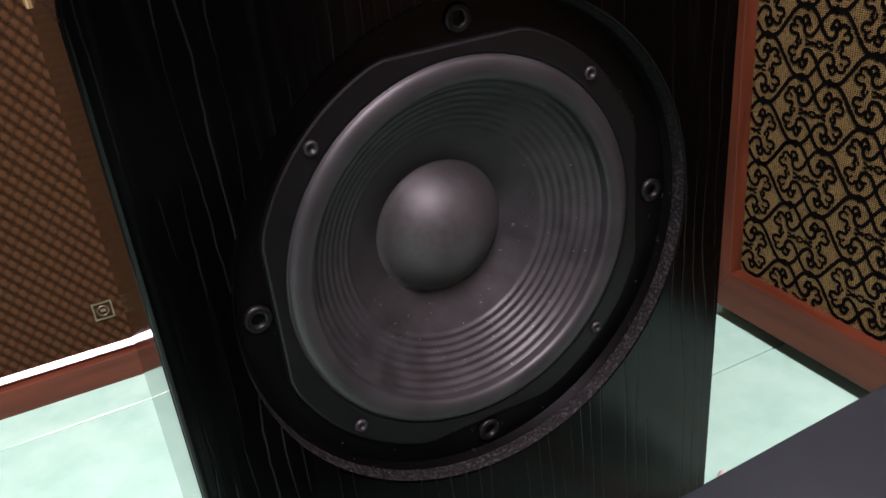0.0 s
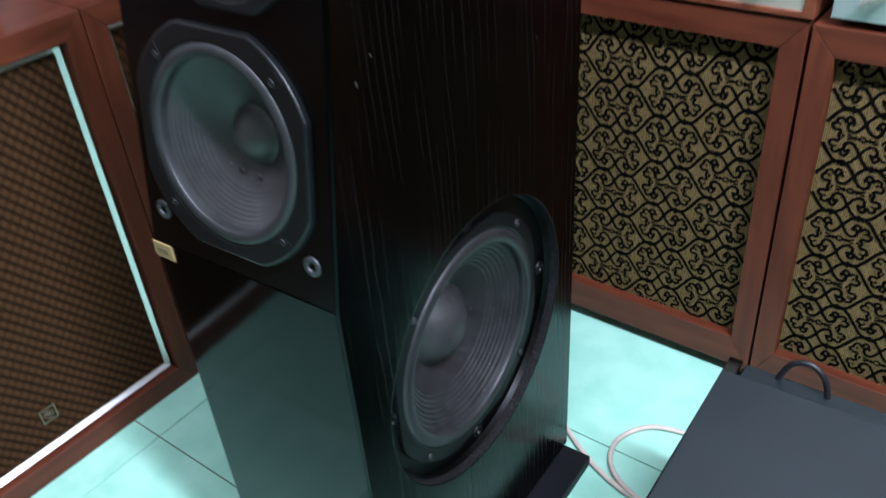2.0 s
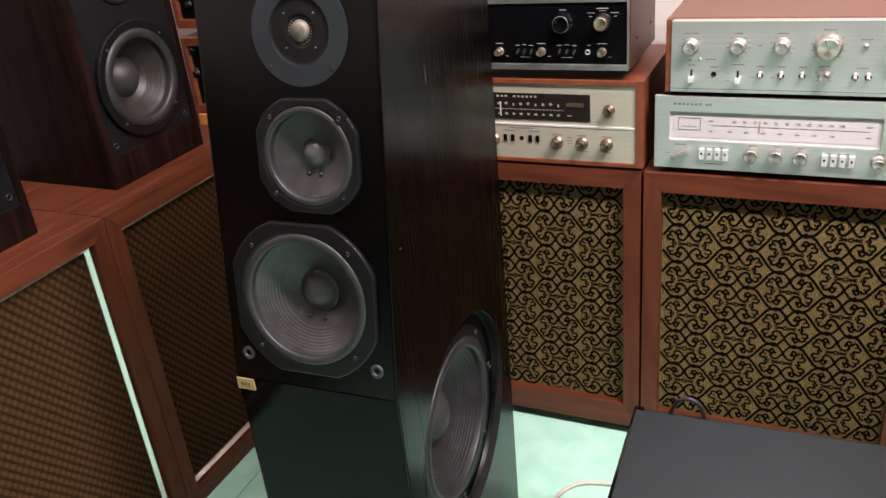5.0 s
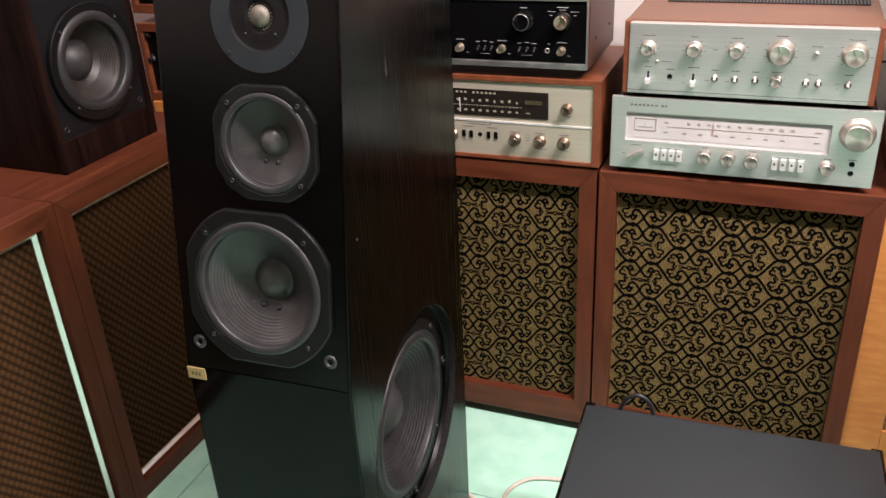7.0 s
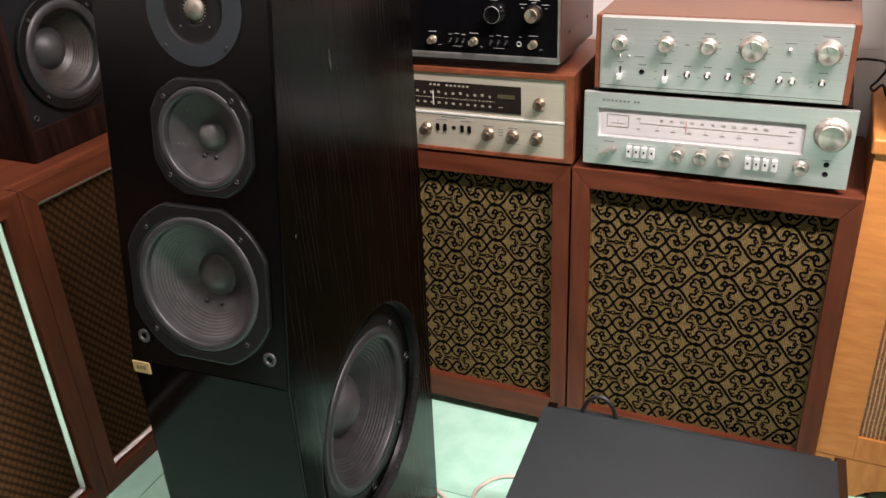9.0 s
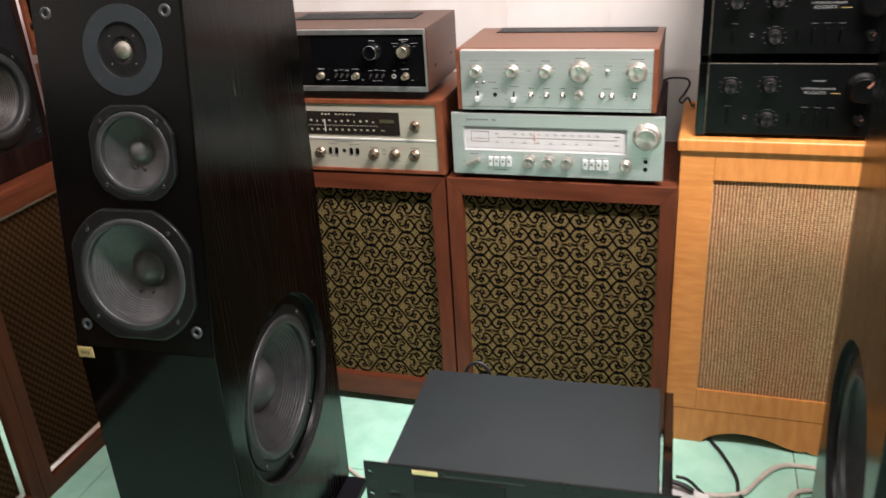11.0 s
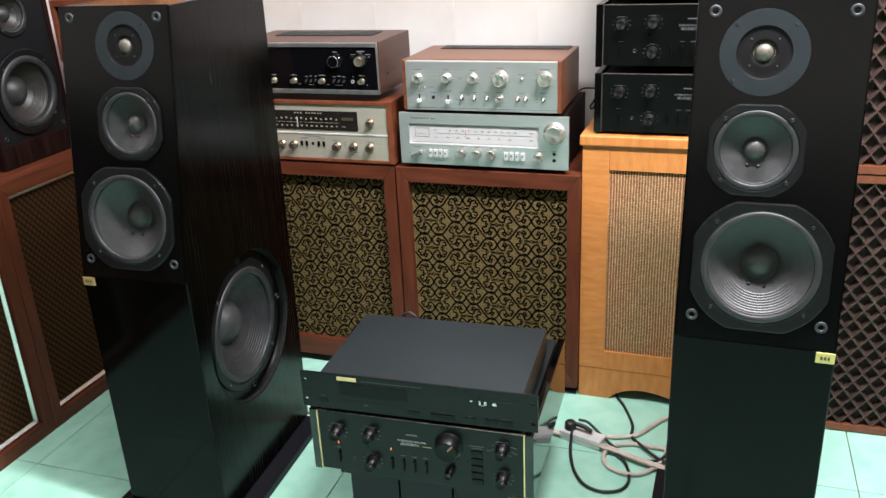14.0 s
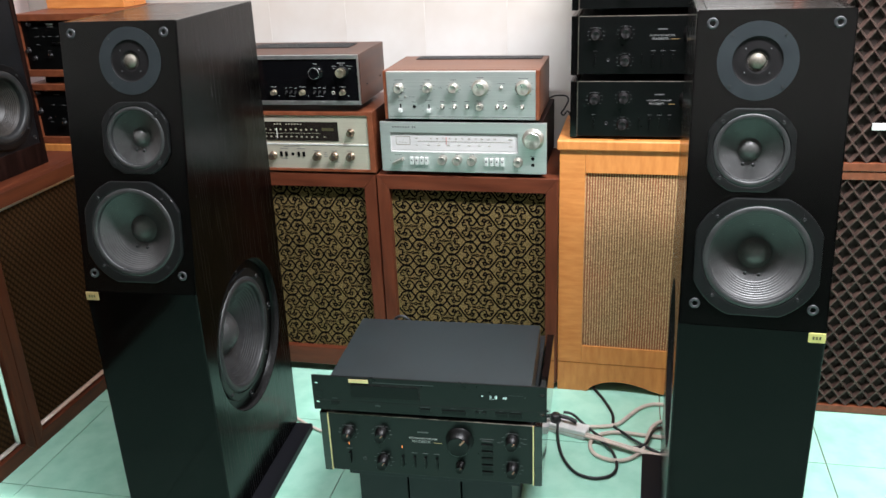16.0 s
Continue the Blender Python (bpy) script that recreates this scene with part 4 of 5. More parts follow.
    part("back_foot", bx(x1 - 0.04, d - 0.05, 0, x1 - 0.003, d, 0.05), MAPLE, c)
    return c


maple_cabinet(pose(0.260, 0.607, 0, 0, 0, 0))


# ---- cabinets with diamond lattice ----
def lattice_cabinet(m, w, h, d, frame, label):
    c = thing("loudspeaker_cabinet", m, label, "loudspeaker", "cabinets with diamond lattice")
    part("frame", soften(plate(rect(-w / 2, 0, w / 2, h), [rect(-w / 2 + frame, frame, w / 2 - frame, h - frame)], -0.02, 0, FACE), 0.0015), CHERRY, c, "thin reddish walnut frame")
    part("shell", bx(-w / 2, 0.0205, 0, w / 2, d, h), CHERRY, c)
    part("grille_cloth", bx(-w / 2 + frame, 0.017, frame, w / 2 - frame, 0.020, h - frame), DARKCLOTH, c)
    x0, x1, z0, z1 = -w / 2 + frame, w / 2 - frame, frame, h - frame
    px, pz, bw = 0.038, 0.050, 0.0090
    for s in (-1, 1):
        n = int((x1 - x0) / px + (z1 - z0) / pz) + 3
        for k in range(-n, n):
            # bar: x = xk + s * (z - z0) * px / pz, clipped to the opening
            a = x0 + k * px
            zs = sorted([z0, z1])
            def xa(z):
                return a + s * (z - z0) * px / pz
            zl, zh = z0, z1
            if s > 0:
                zl, zh = max(zl, z0 + (x0 - a) * pz / px), min(zh, z0 + (x1 - a) * pz / px)
            else:
                zl, zh = max(zl, z0 + (a - x1) * pz / px), min(zh, z0 + (a - x0) * pz / px)
            if zh - zl < 0.006:
                continue
            dirv = Vector((xa(zh) - xa(zl), 0, zh - zl))
            nv = Vector((-dirv.z, 0, dirv.x)).normalized() * bw / 2
            y0, y1 = (0.003, 0.0168) if s > 0 else (0.0035, 0.0165)
            p, q = Vector((xa(zl), 0, zl)), Vector((xa(zh), 0, zh))
            bm = bmesh.new()
            vs = [bm.verts.new(v + Vector((0, yy, 0))) for yy, kk in ((y0, 0.30), (y1, 1.0)) for v in (p + nv * kk, p - nv * kk, q - nv * kk, q + nv * kk)]
            for f in ((0, 1, 2, 3), (4, 7, 6, 5), (0, 4, 5, 1), (2, 6, 7, 3), (1, 5, 6, 2), (0, 3, 7, 4)):
                bm.faces.new([vs[i] for i in f])
            bmesh.ops.recalc_face_normals(bm, faces=bm.faces)
            part("lattice_bar", bm, LATTICE, c)
    return c


lattice_cabinet(pose(1.14, 0.606, 0.002, 0, 0, 1.5), 0.66, 0.695, 0.29, 0.021, "dark diamond lattice loudspeaker cabinet on the floor")
up = lattice_cabinet(pose(1.14, 0.603, 0.6995, 0, 0, 1.5), 0.66, 0.703, 0.29, 0.021, "dark diamond lattice loudspeaker cabinet stacked on another")
part("label_strip", bx(-0.12, -0.004, 0.105, -0.06, 0.004, 0.122, bevel=0.001), WHITEPLASTIC, up, "cream maker's strip")


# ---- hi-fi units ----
EDGEMETAL = mat("dull_metal_edge", (0.20, 0.17, 0.14), (0.10, 0.085, 0.07), rough=0.35, metal=0.7, scale=80)
DIMINK = mat("faded_print", (0.075, 0.075, 0.075), rough=0.6)
DIMKNOB = spun("champagne_knob", (0.46, 0.39, 0.29), (0.34, 0.28, 0.20), 0.30)
DIALINK = mat("pale_dial_print", (0.26, 0.245, 0.19), rough=0.6)
POINTER = mat("copper_pointer", (0.30, 0.13, 0.08), rough=0.4)


def knob(parent, x, z, r, depth, material, y=0.0, name="knob", pointer=None, skirt=0.0, faces=28):
    prof = [(r * (1.25 if skirt else 1.0), -0.001), (r * (1.25 if skirt else 1.0), skirt), (r, skirt + 0.0004), (r * 0.97, depth - 0.0012), (r * 0.9, depth), (r * 0.82, depth - 0.0006), (0, depth - 0.0003)]
    k = part(name, lathe(prof, faces), material, parent, m=facing(x, y, z))
    if pointer is not None:
        a = radians(pointer)
        part("pointer", bx(-r * 0.07, r * 0.3, depth - 0.0005, r * 0.07, r * 0.92, depth + 0.0004), POINTER if material is BLACKKNOB else DARKINK, k, m=Matrix.Rotation(a, 4, "Z"))
    return k


def bars(parent, items, material, y=-0.0004, name="print_bar"):
    """Unreadable print as small bars: x, z, width, height."""
    for x, z, w, h in items:
        part(name, bx(x - w / 2, y, z - h * 0.36, x + w / 2, y + 0.0008, z + h * 0.36), material, parent)


def toggle(parent, x, z, material, h=0.012, r=0.0028, y=0.0):
    t = part("toggle_switch", lathe([(r * 1.6, -0.001), (r * 1.6, 0.0012), (r * 0.8, 0.0016), (r * 0.9, h * 0.8), (r * 1.1, h), (0, h + 0.0006)], 14), material, parent, m=facing(x, y, z) @ Matrix.Rotation(radians(22), 4, "X"))
    return t


def unit_case(parent, w, h, d, material, y0=0.004, top=None, slots=None, feet=0.008):
    part("case", soften(bx(-w / 2, y0, feet, w / 2, d, h), 0.0015), material, parent)
    for sx in (-1, 1):
        for yy in (0.04, d - 0.04):
            part("foot", lathe([(0.014, 0), (0.015, feet), (0, feet)], 16), BLACKKNOB, parent, m=Matrix.Translation((sx * (w / 2 - 0.04), yy, 0)))


# silver integrated amplifier with wooden sides
def silver_amplifier(m):
    a = thing("integrated_amplifier", m, "silver integrated amplifier in a walnut case, standing on a tuner", "amplifier")
    w, h, d = 0.424, 0.137, 0.25
    unit_case(a, w, h, d, CASEWOOD, y0=0.02)
    part("faceplate", soften(bx(-0.2025, 0, 0.007, 0.2025, 0.019, h - 0.002), 0.0012), ALU, a, "brushed silver front plate")
    for sx in (-1, 1):
        part("side_cheek", soften(bx(sx * 0.2075 - 0.0048, 0.003, 0.006, sx * 0.2075 + 0.0048, 0.03, h + 0.0005), 0.001), CHERRY, a)
    vent = part("vent_grille", bx(-0.165, 0.187, h - 0.001, 0.196, 0.243, h + 0.001), HOLE, a, "row of dark vent slots in the top")
    for k in range(60):
        part("slat", bx(-0.1635 + 0.006 * k, 0.187, h + 0.0011, -0.1605 + 0.006 * k, 0.243, h + 0.0024), BLACKMETAL, vent)
    part("groove", bx(-0.2025, -0.0006, 0.0135, 0.2025, 0.0006, 0.0145), DARKINK, a)
    for x, z, r, dp in ((-0.168, 0.091, 0.0112, 0.02), (-0.088, 0.092, 0.0112, 0.02), (-0.0165, 0.092, 0.0112, 0.02), (0.0555, 0.092, 0.0182, 0.024), (0.171, 0.092, 0.0168, 0.022), (0.0535, 0.042, 0.0082, 0.018)):
        knob(a, x, z, r, dp, KNOB, skirt=0.003, pointer=20)
    for x, z in ((-0.1655, 0.033), (-0.086, 0.032)):
        part("lever_slot", bx(x - 0.0018, -0.0006, z - 0.002, x + 0.0018, 0.001, z + 0.016), HOLE, a)
        part("lever", soften(bx(x - 0.0045, -0.012, z - 0.006, x + 0.0045, 0, z + 0.004), 0.0012), ALUTRIM, a)
    for x in (-0.049, -0.015, 0.019, 0.101, 0.121, 0.167):
        toggle(a, x, 0.043, KNOB, h=0.010, r=0.0034)
        part("switch_collar", lathe([(0.0034, 0.0), (0.0056, 0.0), (0.0056, 0.0012), (0.0034, 0.0012)], 16, close=True), GREYKNOB, a, m=facing(x, -0.0004, 0.0405))
    for x, z in ((-0.168, 0.068), (-0.151, 0.068)):
        part("indicator", lathe([(0.0025, 0), (0.0025, 0.002), (0, 0.0026)], 12), KNOB, a, m=facing(x, 0, z))
    part("socket", lathe([(0, 0.0004), (0.0032, 0.0004), (0.0032, 0.0008), (0.0046, 0.0012), (0.0046, -0.001)], 14), BLACKKNOB, a, m=facing(-0.127, 0, 0.041))
    part("push_button", lathe([(0.004, 0), (0.004, 0.005), (0, 0.0055)], 14), KNOB, a, m=facing(0.112, 0, 0.093))
    bars(a, [(x, z, w, 0.0019) for x, z, w in ((-0.168, 0.1135, 0.024), (-0.088, 0.1135, 0.014), (-0.0165, 0.1135, 0.018), (0.0555, 0.1195, 0.02), (0.112, 0.104, 0.018), (0.171, 0.1175, 0.026),
             (-0.1655, 0.057, 0.012), (-0.127, 0.054, 0.014), (-0.086, 0.059, 0.02), (-0.049, 0.056, 0.012), (-0.015, 0.056, 0.014), (0.019, 0.056, 0.012), (0.0535, 0.0575, 0.018), (0.111, 0.056, 0.018),
             (0.167, 0.058, 0.014), (-0.133, 0.068, 0.018))]
         + [(x, z, w, 0.0011) for x, z, w in ((-0.0525, 0.092, 0.010), (-0.0525, 0.0935, 0.003), (-0.103, 0.043, 0.006), (-0.103, 0.030, 0.006), (-0.062, 0.037, 0.007), (-0.028, 0.037, 0.007), (0.151, 0.042, 0.007), (0.151, 0.034, 0.006))]
         + [(-0.088, 0.073, 0.0007, 0.010)], DARKINK)
    for x, z, r, n in ((-0.168, 0.091, 0.0165, 7), (-0.088, 0.092, 0.0165, 9), (-0.0165, 0.092, 0.0165, 9), (0.0555, 0.092, 0.0242, 11), (0.171, 0.092, 0.0232, 8), (0.0535, 0.042, 0.0122, 5)):
        for q in range(n):
            g = radians(-135 + 270 * q / (n - 1))
            wide = 0.005 if abs(math.sin(g)) > 0.5 else 0.0012
            part("tick", bx(-wide / 2, -0.0004, -0.0004, wide / 2, 0.0003, 0.0004), DARKINK, a, m=Matrix.Translation((x + (r + wide * 0.4) * math.sin(g), 0, z + r * math.cos(g))))
    return a


silver_amplifier(pose(-0.003, 0.592, 0.8135, 0, 0, 0.3))


def silver_receiver(m):
    a = thing("stereo_receiver", m, "silver stereo receiver with wide tuning dial, on a walnut cabinet", "receiver")
    w, h, d = 0.44, 0.152, 0.31
    unit_case(a, w, 0.1535, d, ROSE, y0=0.011)
    part("faceplate", soften(plate(rect(-0.231, 0.0115, 0.231, h), [rect(-0.203, 0.068, 0.153, 0.122)], -0.010, 0, FACE), 0.0012), ALU, a, "brushed silver front plate")
    dial = part("dial", plate(rect(-0.203, 0.068, 0.153, 0.122), [], -0.009, -0.006, FACE), DIALGLASS, a, "mirror-silver tuning scale")
    part("dial_window", plate(rect(-0.196, 0.073, 0.146, 0.117), [], -0.0055, -0.005, FACE), DIALGLASS, dial)
    part("meter", plate(rect(-0.188, 0.087, -0.147, 0.111), [rect(-0.1868, 0.0882, -0.1482, 0.1098)], -0.005, -0.0042, FACE), DIALINK, dial)
    part("dial_needle", plate(rect(-0.0446, 0.087, -0.0436, 0.110), [], -0.0048, -0.003, FACE), mat("red_needle", (0.62, 0.26, 0.22), rough=0.5), dial)
    for k in range(11):
        lettering(str(88 + 2 * k), 0.0062, DIALINK, dial, facing(-0.088 + 0.0178 * k, 0.0044, 0.1055), "dial_figures")
    bars(dial, [(-0.129, 0.106, 0.008, 0.0026), (0.133, 0.1055, 0.011, 0.0026), (-0.129, 0.0865, 0.006, 0.0026), (0.133, 0.0865, 0.009, 0.0026)] + [(-0.095 + 0.0285 * k, 0.0865, 0.008, 0.0026) for k in range(7)]
         + [(0.003, 0.0975, 0.26, 0.0005)] + [(-0.127 + 0.0054 * k, 0.0985, 0.0005, 0.0022) for k in range(49)] + [(-0.095 + 0.0285 * k, 0.091, 0.0007, 0.003) for k in range(7)]
         + [(-0.1675, 0.0945, 0.026, 0.0006), (-0.1675, 0.099, 0.0006, 0.008)], DIALINK, y=0.0042)
    knob(a, 0.195, 0.109, 0.0235, 0.026, KNOB, skirt=0.003)
    for x in (-0.055, -0.013, 0.028):
        knob(a, x, 0.048, 0.0125, 0.022, KNOB, pointer=0)
    knob(a, 0.154, 0.0445, 0.0105, 0.02, KNOB, skirt=0.003)
    for x in (-0.1425, -0.1285, -0.1145, -0.1005, 0.0675, 0.082, 0.0965, 0.1115):
        b = part("push_switch", soften(bx(x - 0.0046, -0.008, 0.0335, x + 0.0046, 0, 0.0545), 0.0008), ALUTRIM, a)
        part("switch_slot", bx(x - 0.0016, -0.0086, 0.0435, x + 0.0016, -0.0079, 0.0475), HOLE, b)
    sel = part("selector_lever", soften(bx(-0.016, -0.014, -0.0045, 0.016, 0, 0.0045), 0.0012), KNOB, a, m=Matrix.Translation((-0.182, 0, 0.041)) @ Matrix.Rotation(radians(-28), 4, "Y"))
    for z in (0.037, 0.0545):
        part("socket", lathe([(0, 0.0004), (0.0035, 0.0004), (0.0035, 0.0006), (0.0048, 0.001), (0.0048, -0.001)], 14), BLACKKNOB, a, m=facing(0.194, 0, z))
    bars(a, [(-0.1935 + 0.0075 * k, 0.138, 0.0050, 0.0052) for k in range(7)] + [(-0.137, 0.138, 0.005, 0.0052), (-0.131, 0.138, 0.004, 0.0052)], DARKINK, name="name_bar")
    bars(a, [(-0.182, 0.059, 0.02, 0.0018), (-0.121, 0.056, 0.05, 0.0016), (-0.013, 0.063, 0.012, 0.0016), (-0.055, 0.063, 0.012, 0.0016), (0.028, 0.063, 0.012, 0.0016),
             (0.0895, 0.056, 0.05, 0.0016), (0.154, 0.060, 0.012, 0.0016), (0.194, 0.062, 0.014, 0.0016), (-0.121, 0.024, 0.03, 0.0016), (-0.205, 0.041, 0.006, 0.0014)], DARKINK)
    return a


silver_receiver(pose(-0.002, 0.594, 0.6595, 0, 0, 0.3))


def wooden_receiver(m):
    a = thing("stereo_receiver", m, "champagne-fronted valve receiver in a red walnut case, on a walnut cabinet", "receiver")
    w, h, d = 0.47, 0.178, 0.28
    part("case", soften(plate(rect(-w / 2, 0.004, w / 2, h), [rect(-w / 2 + 0.016, 0.012, w / 2 - 0.016, h - 0.011)], -0.03, 0, FACE), 0.0012), CHERRY, a)
    part("shell", soften(bx(-w / 2, 0.0305, 0.004, w / 2, d, h), 0.0012), CHERRY, a)
    for sx in (-1, 1):
        part("foot", bx(sx * 0.19 - 0.012, 0.03, 0, sx * 0.19 + 0.012, d - 0.03, 0.0045), BLACKKNOB, a)
    fx = w / 2 - 0.016
    part("faceplate", bx(-fx, 0.004, 0.012, fx, 0.012, 0.0825), CHAMP, a, "champagne lower front plate")
    part("faceplate", bx(-fx, 0.005, 0.0835, fx, 0.012, h - 0.011), CHAMP, a)
    part("rib", bx(-fx, 0.0025, 0.0815, fx, 0.006, 0.0850), ALUTRIM, a)
    dial = part("dial", bx(-fx + 0.02, 0.003, 0.094, 0.131, 0.006, 0.148), DIALBLACK, a, "dark tuning dial with pale figures")
    rows = [(-0.165 + 0.0155 * k, 0.1245 + 0.0012 * (k % 3), 0.0052 if k % 3 else 0.0036, 0.0062) for k in range(16)] + [(-0.165 + 0.0155 * k, 0.105, 0.0048 if k % 2 else 0.0062, 0.0052) for k in range(16)]
    bars(dial, rows + [(-0.040, 0.1155, 0.23, 0.0006), (0.090, 0.1245, 0.008, 0.002), (0.090, 0.105, 0.010, 0.002)] + [(-0.165 + 0.0078 * k, 0.1145, 0.0008, 0.0035) for k in range(32)], DIALINK, y=0.0022)
    bars(dial, [(-0.058 + 0.0088 * k, 0.1415, 0.0048, 0.0048) for k in (0, 1, 2, 4, 5, 6, 7, 8, 9)], DIALINK, y=0.0022, name="name_bar")
    part("dial_needle", bx(-0.0535, 0.0015, 0.100, -0.052, 0.0022, 0.130), WHITEPLASTIC, dial)
    part("meter_window", bx(0.084, 0.0018, 0.123, 0.119, 0.0032, 0.131), mat("meter_window", (0.06, 0.055, 0.03), rough=0.2), dial)
    knob(a, 0.168, 0.118, 0.0092, 0.018, BRASSY, y=0.005, skirt=0.003)
    for x in (-0.17, -0.11, -0.072, 0.063, 0.114, 0.163):
        knob(a, x, 0.049, 0.0098, 0.02, BRASSY, y=0.004, skirt=0.003, pointer=-20)
    for x in (-0.047, -0.031, 0.0065, 0.022):
        part("slide_switch", soften(bx(x - 0.0036, 0.001, 0.047, x + 0.0036, 0.004, 0.061), 0.0006), BLACKKNOB, a)
    part("socket", lathe([(0, 0.0004), (0.003, 0.0004), (0.003, 0.0006), (0.0045, 0.001), (0.0045, -0.001)], 14), BLACKKNOB, a, m=facing(-0.012, 0.004, 0.054))
    bars(a, [(0.063, 0.065, 0.022, 0.0016), (0.114, 0.065, 0.02, 0.0016), (0.163, 0.065, 0.02, 0.0016), (0.015, 0.070, 0.024, 0.0014), (-0.038, 0.070, 0.024, 0.0014), (-0.012, 0.076, 0.05, 0.0014), (0.168, 0.104, 0.016, 0.0014),
             (0.088, 0.060, 0.010, 0.0012), (0.088, 0.054, 0.010, 0.0012), (0.088, 0.048, 0.010, 0.0012), (0.114, 0.033, 0.026, 0.0014), (0.163, 0.033, 0.014, 0.0014), (-0.038, 0.040, 0.020, 0.0012)], DARKINK, y=0.0032)
    return a


wooden_receiver(pose(-0.488, 0.589, 0.6600, 0, 0, 0.6))


def black_receiver(m):
    a = thing("stereo_receiver", m, "black-glass receiver with silver edges, on a wooden receiver", "receiver")
    w, h, d = 0.43, 0.146, 0.24
    unit_case(a, w, h, d, DULLWALNUT, y0=0.006)
    part("edge_frame", soften(plate(rect(-0.213, 0.008, 0.213, h - 0.001), [rect(-0.2098, 0.0195, 0.2098, h - 0.0125)], -0.006, 0.004, FACE), 0.0012), SATINEDGE, a, "bright silver frame round the glass")
    g = part("faceplate", bx(-0.2095, -0.0005, 0.0198, 0.2095, 0.006, h - 0.0128), GLASSBLACK, a, "black glass front")
    vent = part("vent_grille", bx(-0.15, 0.12, h - 0.001, 0.15, 0.20, h + 0.001), HOLE, a, "dark vent slots in the top")
    for k in range(50):
        part("slat", bx(-0.1485 + 0.006 * k, 0.12, h + 0.0011, -0.1455 + 0.006 * k, 0.20, h + 0.0024), BLACKMETAL, vent)
    for yy, zz in ((0.06, 0.055), (0.19, 0.055)):
        part("case_screw", SCREW_SMALL, SCREW, a, m=Matrix.Translation((w / 2, yy, zz)) @ Matrix.Rotation(radians(90), 4, "Y"))
    knob(a, 0.090, 0.097, 0.0155, 0.018, GLASSBLACK, skirt=0.002)
    part("knob_ring", lathe([(0.0150, 0.0), (0.0154, 0.0008), (0.0146, 0.0008)], 32), SATINEDGE, a, m=facing(0.090, -0.0178, 0.097))
    part("knob_skirt", lathe([(0.0175, -0.001), (0.017, 0.003), (0.013, 0.004)], 28), BLACKKNOB, a, m=facing(0.165, 0, 0.098))
    knob(a, 0.165, 0.098, 0.0128, 0.022, DIMKNOB, pointer=30)
    for x in (-0.16, -0.10, -0.038, 0.047, 0.164):
        knob(a, x, 0.043, 0.0064, 0.018, DIMKNOB, skirt=0.002, pointer=-30)
    part("socket", lathe([(0, 0.0004), (0.003, 0.0004), (0.003, 0.0006), (0.005, 0.001), (0.005, -0.001)], 14), KNOB, a, m=facing(0.136, 0, 0.042))
    for x in (-0.001, 0.0125, 0.026, 0.082, 0.0965, 0.111):
        part("toggle_switch", lathe([(0.0042, -0.001), (0.0042, 0.0014), (0.0022, 0.002), (0.0024, 0.010), (0.0, 0.0115)], 14), BLACKKNOB, a, m=facing(x, 0, 0.044) @ Matrix.Rotation(radians(20), 4, "X"))
    bars(g, [(x, z, w, 0.0016) for x, z, w in ((0.090, 0.1205, 0.013), (0.165, 0.1225, 0.022), (0.164, 0.058, 0.018), (0.047, 0.058, 0.018), (-0.038, 0.058, 0.016), (-0.10, 0.058, 0.016), (0.139, 0.055, 0.006))]
         + [(x, z, w, 0.0010) for x, z, w in ((0.165, 0.118, 0.012), (0.144, 0.1145, 0.014), (0.187, 0.1145, 0.016), (0.143, 0.108, 0.006), (0.188, 0.108, 0.006), (0.178, 0.0335, 0.006), (0.061, 0.0335, 0.006), (-0.024, 0.0335, 0.006))]
         + [(-0.001 + 0.0135 * k, 0.0545 + 0.0015 * (k % 2), 0.008, 0.0013) for k in range(3)] + [(0.082 + 0.0145 * k, 0.0545 + 0.0015 * (k % 2), 0.009, 0.0013) for k in range(3)]
         + [(0.0125, 0.032, 0.020, 0.0009), (0.0965, 0.032, 0.022, 0.0009)], INK, y=-0.001)
    return a


black_receiver(pose(-0.494, 0.586, 0.8503, 0, 0, 0.8))


